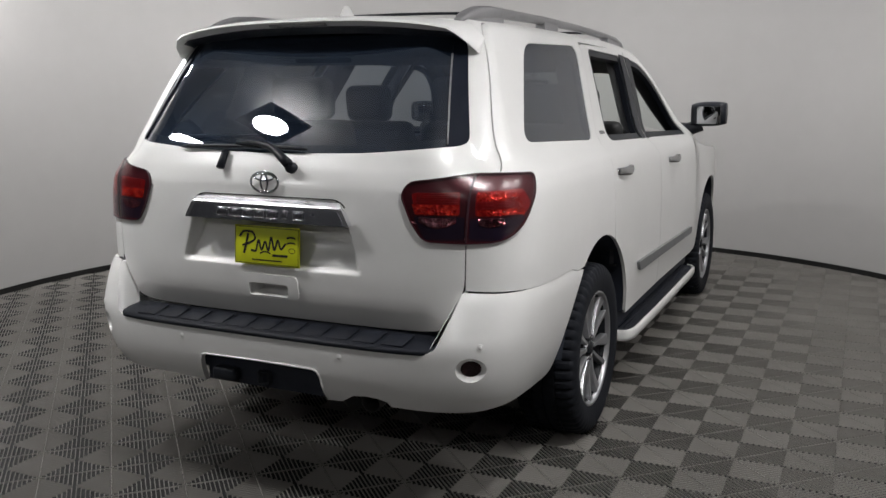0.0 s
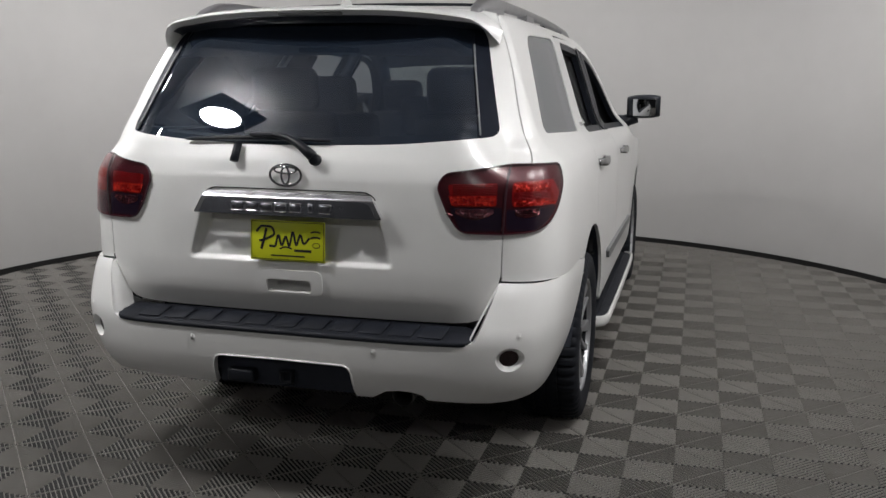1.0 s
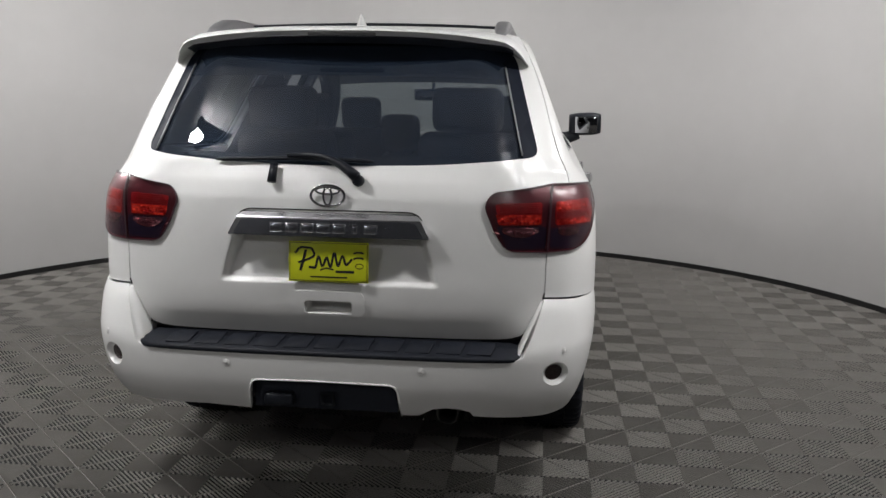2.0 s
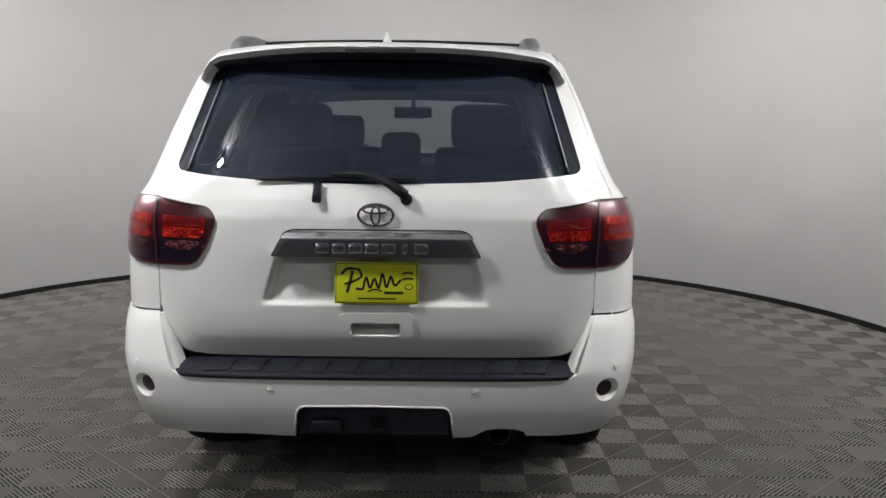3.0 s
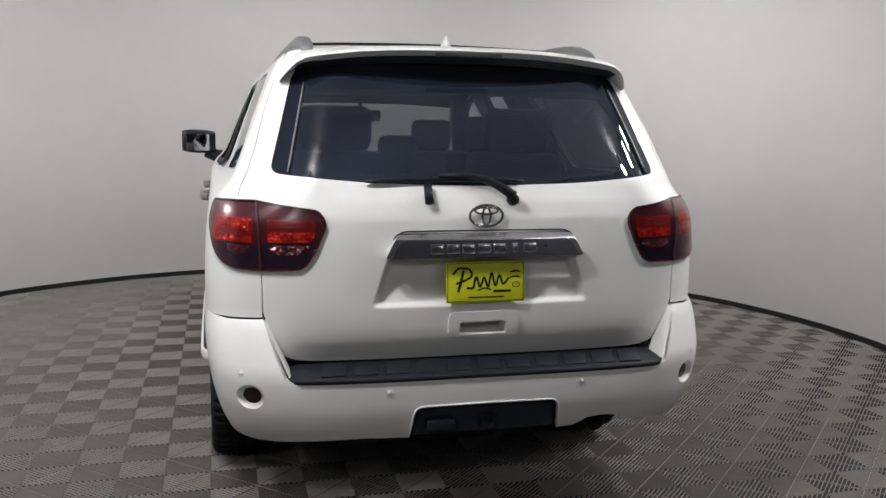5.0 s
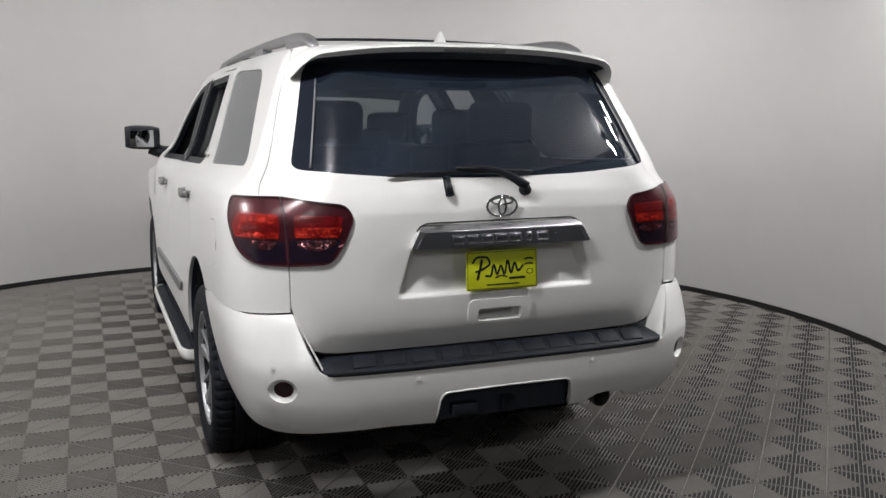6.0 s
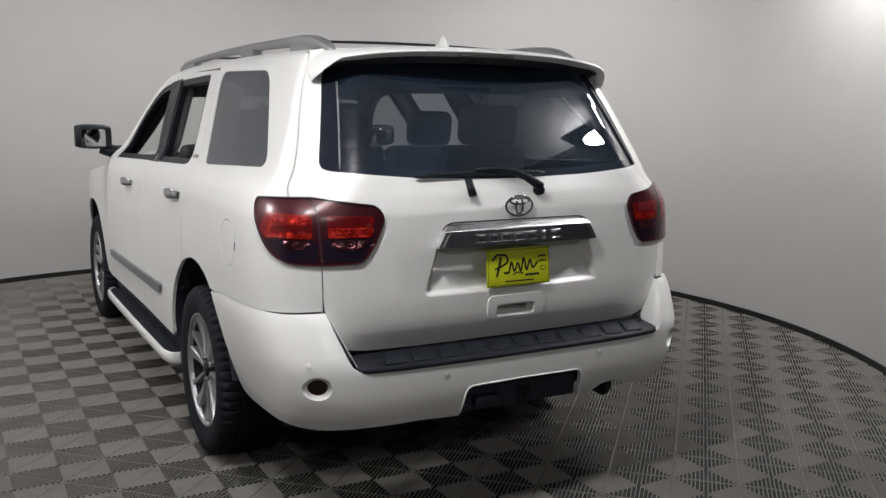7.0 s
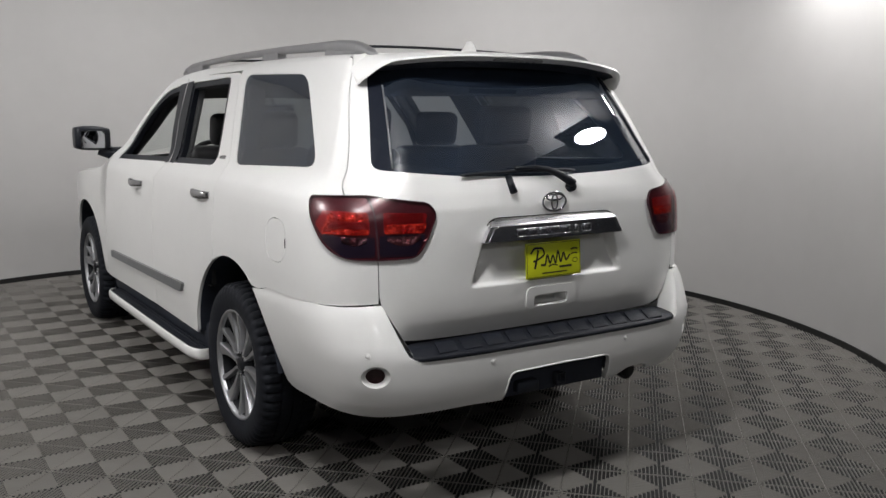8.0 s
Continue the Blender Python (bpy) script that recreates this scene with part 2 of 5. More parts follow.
def resample(poly, step):
    out = []
    for i in range(len(poly)):
        a, b = Vector(poly[i]), Vector(poly[(i + 1) % len(poly)])
        n = max(1, int(round((b - a).length / step)))
        out += [tuple(a + (b - a) * j / n) for j in range(n)]
    clean = []
    for p in out:
        if not clean or (Vector(p) - Vector(clean[-1])).length > 0.12 * step:
            clean.append(p)
    return clean


def inside(pts, poly):
    pts, poly = np.asarray(pts), np.asarray(poly)
    x, y = pts[:, 0][:, None], pts[:, 1][:, None]
    x1, y1 = poly[:, 0][None], poly[:, 1][None]
    x2, y2 = np.roll(poly[:, 0], -1)[None], np.roll(poly[:, 1], -1)[None]
    cross = ((y1 > y) != (y2 > y)) & (x < (x2 - x1) * (y - y1) / np.where(y2 == y1, 1e-12, y2 - y1) + x1)
    return cross.sum(1) % 2 == 1


def edge_distance(pts, poly):
    pts, a = np.asarray(pts), np.asarray(poly)
    b = np.roll(a, -1, 0)
    best = np.full(len(pts), 1e9)
    for p, q in zip(a, b):
        d = q - p
        u = np.clip(((pts - p) @ d) / max(d @ d, 1e-12), 0, 1)
        best = np.minimum(best, np.linalg.norm(pts - p - u[:, None] * d, axis=1))
    return best


def sheet(fn, outline, holes=(), step=0.03, depth=0.014, facing=None, creases=()):
    """A bent panel: the flat outline with its holes, filled with small triangles and laid on the surface fn(a, b).
    Every border is turned inwards by depth, so that the panel has an edge. facing: a way the panel looks."""
    loops = [resample(outline, step)] + [resample(h, step) for h in holes]
    pts, edges = [], []
    for lp in loops:
        k = len(pts)
        pts += lp
        edges += [(k + i, k + (i + 1) % len(lp)) for i in range(len(lp))]
    for c in creases:
        c = [Vector(p) for p in c]
        run = [c[0]]
        for a, b in zip(c, c[1:]):
            n = max(1, int(round((b - a).length / step)))
            run += [a + (b - a) * (j + 1) / n for j in range(n)]
        k = len(pts)
        pts += [tuple(p) for p in run]
        edges += [(k + i, k + i + 1) for i in range(len(run) - 1)]
    arr = np.array(pts)
    lo, hi = arr.min(0), arr.max(0)
    gx, gy = np.meshgrid(np.arange(lo[0], hi[0], step), np.arange(lo[1], hi[1], step * 0.87))
    gx[1::2] += step / 2
    grid = np.stack([gx.ravel(), gy.ravel()], 1)
    keep = inside(grid, loops[0])
    for h in loops[1:]:
        keep &= ~inside(grid, h)
    grid = grid[keep]
    near = np.full(len(grid), 1e9)
    for lp in loops:
        near = np.minimum(near, edge_distance(grid, lp))
    grid = grid[near > 0.45 * step]
    vs = [Vector((float(p[0]), float(p[1]))) for p in pts] + [Vector((float(p[0]), float(p[1]))) for p in grid]
    from mathutils.geometry import delaunay_2d_cdt
    v2, _, f2, _, _, _ = delaunay_2d_cdt(vs, edges, [], 0, 1e-6)
    cen = np.array([[sum(v2[i][0] for i in f) / 3, sum(v2[i][1] for i in f) / 3] for f in f2])
    ok = inside(cen, loops[0])
    for h in loops[1:]:
        ok &= ~inside(cen, h)
    bm = bmesh.new()
    lay = bm.verts.layers.float_vector.new("true_normal")
    verts = [bm.verts.new(fn(float(v[0]), float(v[1]))) for v in v2]
    d = 0.003
    for v, q in zip(verts, v2):                   # the surface's own normal keeps reflections even
        a, b = float(q[0]), float(q[1])
        v[lay] = (fn(a + d, b) - fn(a - d, b)).cross(fn(a, b + d) - fn(a, b - d))
    for f, k in zip(f2, ok):
        if k:
            try:
                bm.faces.new([verts[i] for i in f])
            except ValueError:
                pass
    bmesh.ops.delete(bm, geom=[v for v in bm.verts if not v.link_faces], context="VERTS")
    bm.normal_update()
    if facing is not None:
        total = sum((f.normal * f.calc_area() for f in bm.faces), Vector())
        if total.dot(Vector(facing)) < 0:
            bmesh.ops.reverse_faces(bm, faces=bm.faces[:])
    bm.normal_update()
    for v in bm.verts:
        n = v[lay].normalized()
        v[lay] = n if n.dot(v.normal) > 0 else -n
    if depth:
        rim = [e for e in bm.edges if len(e.link_faces) == 1]
        top, low = {}, {}
        for e in rim:
            for v in e.verts:
                if v not in top:
                    top[v] = bm.verts.new(v.co)
                    low[v] = bm.verts.new(v.co - v.normal * depth)
        for e in rim:
            lp = e.link_loops[0]
            a, b = lp.vert, lp.link_loop_next.vert
            bm.faces.new((top[b], top[a], low[a], low[b]))
    return bm


# ---- the car's skin: half width and rear face by height ----
Wz = curve1([0.30, 0.45, 0.60, 0.75, 0.95, 1.08, 1.20, 1.27, 1.31, 1.34, 1.38, 1.46, 1.55, 1.72, 1.78, 1.82, 1.85, 1.87],
            [0.955, 0.975, 0.987, 0.990, 0.990, 0.986, 0.976, 0.955, 0.925, 0.898, 0.873, 0.840, 0.806, 0.738, 0.712, 0.687, 0.650, 0.61])
yRz = curve1([0.40, 0.70, 0.76, 0.84, 0.92, 1.10, 1.22, 1.28, 1.34, 1.40, 1.60, 1.78, 1.84, 1.88], [0.045, 0.04, 0.022, 0.005, 0.0, 0.0, 0.004, 0.02, 0.053, 0.0905, 0.2225, 0.351, 0.398, 0.44])
Lz = curve1([0.4, 1.20, 1.27, 1.34, 1.38, 1.46, 1.60, 1.72, 1.80, 1.88], [0.62, 0.62, 0.53, 0.31, 0.25, 0.21, 0.165, 0.14, 0.13, 0.13])
Nz = curve1([0.4, 1.20, 1.27, 1.34, 1.38, 1.46, 1.60, 1.88], [4.4, 4.4, 3.7, 2.5, 2.3, 2.15, 2.05, 2.0])


def taper(y):
    """Narrows the nose."""
    return 1 - 0.13 * max(0.0, (y - 4.15) / 0.95)**2.4


def half(y, z):
    n, u = Nz(z), 1.0
    for _ in range(3):
        v = min(1.0, max(0.0, (y - yRz(z) - 0.012 * u * u) / Lz(z)))
        u = (1 - (1 - v)**n)**(1 / n)
    return Wz(z) * u * taper(y)


def rear(x, z):
    u = min(0.9995, abs(x) / Wz(z))
    n = Nz(z)
    y = yRz(z) + Lz(z) * (1 - (1 - u**n)**(1 / n)) + 0.012 * u * u
    k = min(1.0, max(0.0, (z - 1.20) / 0.18))
    e = 0.86
    if k and u < e:                               # the glass is nearly flat and turns only near its upright edges
        edge = yRz(z) + Lz(z) * (1 - (1 - e**n)**(1 / n)) + 0.012 * e * e - yRz(z)
        k = k * k * (3 - 2 * k)
        y += k * (yRz(z) + edge * max(0.0, (u / e - 0.76) / 0.24)**2 + 0.006 * (u / e)**2 * (1 - u / e) - y)
    return y


def XS(z):
    return 0.89 * Wz(z)


def skin_at(a, z):
    """The right-hand skin by its running breadth a (the rear face up to XS, then the flank) and height."""
    if a <= XS(z):
        return Vector((a, rear(a, z), z))
    y = rear(XS(z), z) + a - XS(z)
    return Vector((half(y, z), y, z))


def run_of(y, z):
    return XS(z) + y - rear(XS(z), z)


def off_skin(fn, a, z, off):
    p = fn(a, z)
    if not off:
        return p
    e = 0.004
    n = (fn(a + e, z) - fn(a - e, z)).cross(fn(a, z + e) - fn(a, z - e)).normalized()
    if n.dot(p - Vector((0, 2.4, 1.0))) < 0:
        n = -n
    return p + n * off


def skin(side, off=0.0):
    def fn(a, z):
        p = off_skin(skin_at, a, z, off)
        return Vector((side * p.x, p.y, p.z))
    return fn


def flank(side, off=0.0):
    """The flank by y and z."""
    def fn(y, z):
        p = off_skin(lambda b, c: Vector((half(b, c), b, c)), y, z, off)
        return Vector((side * p.x, p.y, p.z))
    return fn


# ---- the bay: floor sheet, round wall, ceiling, dark hall behind ----
def arc_wall(r0, r1, z0, z1, a0, a1, steps):
    bm = bmesh.new()
    rows = []
    for i in range(steps + 1):
        a = radians(a0 + (a1 - a0) * i / steps)
        c, s = math.cos(a), math.sin(a)
        rows.append([(CX + r * c, CY + r * s, z) for r, z in ((r0, z0), (r0, z1), (r1, z1), (r1, z0))])
    loft(bm, rows, close=True)
    bmesh.ops.recalc_face_normals(bm, faces=bm.faces[:])
    return bm


A0, A1 = -43, 223
wall = part("wall_round", arc_wall(WALL_R, WALL_R + 0.12, -0.015, WALL_H, A0, A1, 120), M_WALL)
sharp(tagged(wall, "smooth pale grey painted curved wall of a photo bay", "wall", kind="structure"))
base = part("baseboard", arc_wall(WALL_R - 0.012, WALL_R - 0.002, -0.012, 0.042, A0, A1, 120), M_BASE)
sharp(tagged(base, "thin black baseboard strip along the curved wall", "baseboard", kind="structure"))

bm = bmesh.new()
box(bm, (16, 16, 0.1), pose(CX, 0.5, -0.0577))
floor = tagged(part("floor", bm, M_FLOOR, smooth=False), "ribbed grey plastic interlocking tile floor", "floor", kind="structure")
bm = bmesh.new()
box(bm, (16, 16, 0.12), pose(CX, 0.5, WALL_H + 0.06))
tagged(part("ceiling", bm, M_DARKCEIL, smooth=False), "plain dark hall ceiling", "ceiling", kind="structure")
bm = bmesh.new()
lathe(bm, [(0.0, WALL_H - 0.03), (WALL_R - 0.02, WALL_H - 0.03), (WALL_R - 0.02, WALL_H - 0.004), (0.0, WALL_H - 0.004)], pose(CX, CY, 0), 96)
bmesh.ops.remove_doubles(bm, verts=bm.verts[:], dist=1e-5)
bmesh.ops.recalc_face_normals(bm, faces=bm.faces[:])
sharp(tagged(part("ceiling_canopy", bm, M_CEIL), "round white ceiling over the photo bay", "ceiling", kind="structure"))
for nm, sx, sy, px, py in (("wall_north", 16, 0.15, CX, 8.42), ("wall_south", 16, 0.15, CX, -7.42), ("wall_east", 0.15, 15.7, CX + 7.92, 0.5), ("wall_west", 0.15, 15.7, CX - 7.92, 0.5)):
    bm = bmesh.new()
    box(bm, (sx, sy, WALL_H + 0.015), pose(px, py, (WALL_H - 0.015) / 2))
    tagged(part(nm, bm, M_DARKWALL, smooth=False), "plain grey hall wall", "wall", kind="structure")


def studio_lamp(x, y, z, turn=0.0, tilt=0.0, glow=M_LAMP, wide=1.0, deep=0.42, wash=None):
    """Black lozenge panel with an oval white diffuser, looking down, hung from the ceiling on a rod."""
    root = new("studio_lamp")
    root.matrix_world = pose(0, 0, 0, 0, 0, turn) @ pose(0, 0, 0, tilt)
    root.matrix_world.translation = (x, y, z)
    bpy.context.view_layer.update()
    m = root.matrix_world
    bm = bmesh.new()
    box(bm, (0.9, 0.9, 0.05), pose(0, 0, 0, 0, 0, 45), bevel=0.01)
    bm.transform(m @ pose(0, 0, 0.03) @ Matrix.Diagonal((wide, deep * 1.08, 1, 1)))
    part("panel", bm, M_TRIM, root, "black lozenge panel")
    oval = m @ Matrix.Diagonal((wide, deep, 1, 1))
    bm = bmesh.new()
    lathe(bm, [(0.0, -0.03), (0.14, -0.029), (0.25, -0.022), (0.298, -0.008), (0.30, 0.004)], oval, 40)
    bmesh.ops.remove_doubles(bm, verts=bm.verts[:], dist=1e-5)
    bmesh.ops.recalc_face_normals(bm, faces=bm.faces[:])
    part("diffuser", bm, glow, root, "oval glowing white diffuser")
    bm = bmesh.new()
    lathe(bm, [(0.301, -0.012), (0.32, -0.012), (0.32, 0.004), (0.301, 0.004)], oval, 40, closed=True)
    part("bezel", bm, M_TRIM, root)
    bm = bmesh.new()
    tube(bm, [(x, y, z + 0.03), (x, y, WALL_H)], 0.007)
    part("rod", bm, M_CEIL, root)
    if wash:                                       # the upper side washes the ceiling
        bm = bmesh.new()
        lathe(bm, [(0.0, 0.066), (0.20, 0.066), (0.21, 0.058)], oval, 32)
        bmesh.ops.remove_doubles(bm, verts=bm.verts[:], dist=1e-5)
        bmesh.ops.recalc_face_normals(bm, faces=bm.faces[:])
        part("upper_diffuser", bm, wash, root, "glowing upper diffuser")
    return tagged(root, "black studio lamp with an oval bright diffuser hung from the ceiling", "lamp", "studio lamps")


studio_lamp(1.87, -0.54, 3.02, 8, 0, M_LAMP, 0.44, 0.27, M_WASH)               # a pair over the opening, looking down
studio_lamp(-1.32, -0.66, 3.02, -8, 0, M_LAMP, 0.44, 0.27, M_WASH)
studio_lamp(-2.06, -0.84, 3.02, -20, 0, M_HALFSIDE, 0.40, 0.30)
for a, side, tilt, glow in ((-35, 155, 6, M_LOW), (-22, 165, 6, M_LOW), (-168, 8, 28, M_SIDE)):
    studio_lamp(CX + 3.56 * math.cos(radians(a)), CY + 3.56 * math.sin(radians(a)), 2.95, side - 90, tilt, glow, 0.5, 0.5)   # along the ends of the round wall
for a in (25, 155):                                                    # unseen fill added beside the doors, turned to the round wall
    studio_lamp(CX + 1.9 * math.cos(radians(a)), CY + 1.9 * math.sin(radians(a)), 3.1, a - 90, 32, M_FRONT_FILL, 0.5, 0.5)
# one more unseen lamp, added over the bonnet to brighten the wall
studio_lamp(CX, CY + 1.9, 3.1, 0, 32, M_DIM_FILL, 0.5, 0.5)
for a, glow in ((-70, M_FAINT_FILL), (-112, M_HALL_FILL)):                       # unseen fill added behind the walk, turned to the car
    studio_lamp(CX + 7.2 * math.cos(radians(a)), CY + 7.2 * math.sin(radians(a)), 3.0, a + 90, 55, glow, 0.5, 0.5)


# ---- the car ----
CAR_LABEL = "white full-size sport utility vehicle with open door windows"
car = tagged(new("suv"), CAR_LABEL, "car")
GAP = 0.0019
SEAM = [(0.789, 0.885), (0.792, 1.05), (0.812, 1.20), (0.866, 1.295), (0.850, 1.345), (0.829, 1.388), (0.800, 1.472), (0.762, 1.604), (0.724, 1.71), (0.660, 1.842)]
seam_x = curve1([z for x, z in SEAM], [x for x, z in SEAM])
REAR_AXLE, FRONT_AXLE, AXLE_Z, ARCH_R = 1.165, 4.27, 0.400, 0.53
TOP = curve1([0.4, 0.9, 1.6, 2.2, 2.5, 2.8, 3.05, 3.3, 3.5, 3.68, 3.9, 4.5, 4.9, 5.02], [1.828, 1.845, 1.852, 1.845, 1.83, 1.79, 1.68, 1.49, 1.335, 1.225, 1.185, 1.13, 1.03, 0.97])
door_back = curve1([0.40, 0.95, 1.10, 1.30, 1.45, 1.70, 1.80], [1.385, 1.385, 1.382, 1.382, 1.473, 1.625, 1.687])     # rear edge of the rear doors


def arch(yc, a0, a1, n=26, r=ARCH_R):
    return [(yc + r * math.cos(radians(a0 + (a1 - a0) * i / n)), AXLE_Z + r * math.sin(radians(a0 + (a1 - a0) * i / n))) for i in range(n + 1)]


QWIN = rounded([(1.602, 1.790), (0.836, 1.772), (0.438, 1.386), (1.319, 1.350)], [0.09, 0.10, 0.09, 0.08])
RWIN = rounded([(2.433, 1.765), (1.800, 1.784), (1.698, 1.600), (1.567, 1.332), (2.204, 1.314)], [0.03, 0.05, 0.2, 0.07, 0.03])
FWIN = rounded([(2.634, 1.755), (2.858, 1.728), (3.041, 1.645), (3.244, 1.475), (3.376, 1.282), (2.333, 1.312)], [0.03, 0.12, 0.1, 0.1, 0.03, 0.03])


def to_run(poly):
    return [(run_of(y, z), z) for y, z in poly]


def fuel_outline():
    return [(0.60 + 0.105 * math.copysign(abs(math.cos(t))**0.75, math.cos(t)), 1.08 + 0.092 * math.copysign(abs(math.sin(t))**0.75, math.sin(t))) for t in (2 * math.pi * i / 40 for i in range(40))]


def offset(poly, d):
    """The polygon moved inwards by d."""
    p = [Vector(q) for q in poly]
    area = sum(p[i].x * p[(i + 1) % len(p)].y - p[(i + 1) % len(p)].x * p[i].y for i in range(len(p)))
    s = 1 if area > 0 else -1
    out = []
    for i in range(len(p)):
        t = (p[(i + 1) % len(p)] - p[i - 1]).normalized()
        out.append(tuple(p[i] + d * s * Vector((-t.y, t.x))))
    return out


def quarter_panel(side):
    zs = np.linspace(0.885, 1.825, 44)
    border = []
    for z in zs:                                  # along the tailgate seam, upwards
        x = seam_x(z) + GAP
        if x <= XS(z):
            border.append((x, float(z)))
        else:
            border.append((run_of(rear(x, z), z), float(z)))
    top = [(y, TOP(y)) for y in np.linspace(rear(seam_x(1.825), 1.825) + 0.03, 1.685, 24)]
    top += [(1.705, 1.845)]
    back = [(door_back(z) - GAP, float(z)) for z in np.linspace(1.80, 0.90, 24)]
    # the quarter runs over the rear wheel down to the bumper
    arc = [p for p in arch(REAR_AXLE, 65, 123)]
    low = [(0.79, 0.842), (0.70, 0.862), (0.62, 0.866), (0.45, 0.868), (0.25, 0.872)]
    side_pts = top + back + arc + low
    outline = border + to_run(side_pts) + [(XS(0.876) + 0.03, 0.876)]
    holes = [to_run(QWIN)]
    if side < 0:
        holes.append(to_run(fuel_outline()))
    bm = sheet(skin(side), outline, holes, 0.03, 0.016, (side, -0.2, 0))
    q = part("quarter_panel", bm, M_PAINT, car)
    bm = sheet(skin(side, -0.004), to_run(offset(QWIN, 0.001)), [], 0.06, 0.004, (side, 0, 0))
    part("quarter_window", bm, M_SIDEGLASS, q, "dark tinted quarter glass")
    if side < 0:
        inner = [(0.60 + (y - 0.60) * 0.965, 1.08 + (z - 1.08) * 0.96) for y, z in fuel_outline()]
        bm = sheet(skin(side, 0.0), to_run(inner), [], 0.03, 0.012, (side, 0, 0))
        part("fuel_door", bm, M_PAINT, q)
        bm = sheet(flank(side, 0.001), rounded([(0.492, 1.058), (0.502, 1.058), (0.506, 1.085), (0.499, 1.104), (0.492, 1.09)], 0.003, 3), [], 0.03, 0.0, (side, 0, 0))
        part("fuel_door_notch", bm, M_TRIM, q)
    return q


def window_trim(side, win, parent, width=0.032):
    bm = sheet(flank(side, -0.006), offset(win, 0.0005), [offset(win, width)], 0.03, 0.03, (side, 0, 0))
    part("window_frame", bm, M_TRIM, parent, "black window frame")


def handle(side, y, z, parent):
    bm = bmesh.new()
    x = half(y, z)
    secs = []
    for i in range(15):
        u = i / 14
        yy = y - 0.115 + 0.23 * u
        lift = 0.034 * math.sin(math.pi * u)**0.45 + 0.002
        r = 0.015 + 0.006 * math.sin(math.pi * u)
        xx = half(yy, z) + lift
        secs.append([(side * (xx + 0.5 * r * math.cos(t)), yy, z + r * math.sin(t) * 1.15) for t in (2 * math.pi * k / 10 for k in range(10))])
    loft(bm, secs, close=True)
    bmesh.ops.recalc_face_normals(bm, faces=bm.faces[:])
    part("handle", bm, M_HANDLE, parent, "chrome pull handle")
    bm = sheet(flank(side, 0.0015), [(y + 0.085 * math.cos(t), z + 0.042 * math.sin(t)) for t in (2 * math.pi * k / 28 for k in range(28))], [], 0.03, 0.0, (side, 0, 0))
    part("handle_cup", bm, M_PAINT, parent)


def rear_door(side):
    back = [(door_back(z) + GAP, float(z)) for z in np.linspace(0.90, 1.795, 26)]
    top = [(y, min(1.803, TOP(y) - 0.035)) for y in np.linspace(1.73, 2.53, 12)]
    front = [(2.529, 1.720), (2.441, 1.550), (2.323, 1.360), (2.283, 1.310), (2.42, 1.22), (2.44, 1.0), (2.44, 0.46)]
    low = [(1.70, 0.45)]
    arc = arch(REAR_AXLE, 8, 63)
    outline = back + top + front + low + arc
    d = part("rear_door", sheet(flank(side), outline, [RWIN], 0.04, 0.016, (side, 0, 0)), M_PAINT, car, "white rear door with lowered window")
    window_trim(side, RWIN, d)
    handle(side, 1.56, 1.195, d)
    bm = sheet(flank(side, 0.002), [(2.422, 1.774), (2.521, 1.766), (2.439, 1.550), (2.321, 1.360), (2.275, 1.312), (2.193, 1.312)], [], 0.03, 0.004, (side, 0, 0))
    part("pillar_cover", bm, M_TRIM, d, "black pillar cover")
    return d


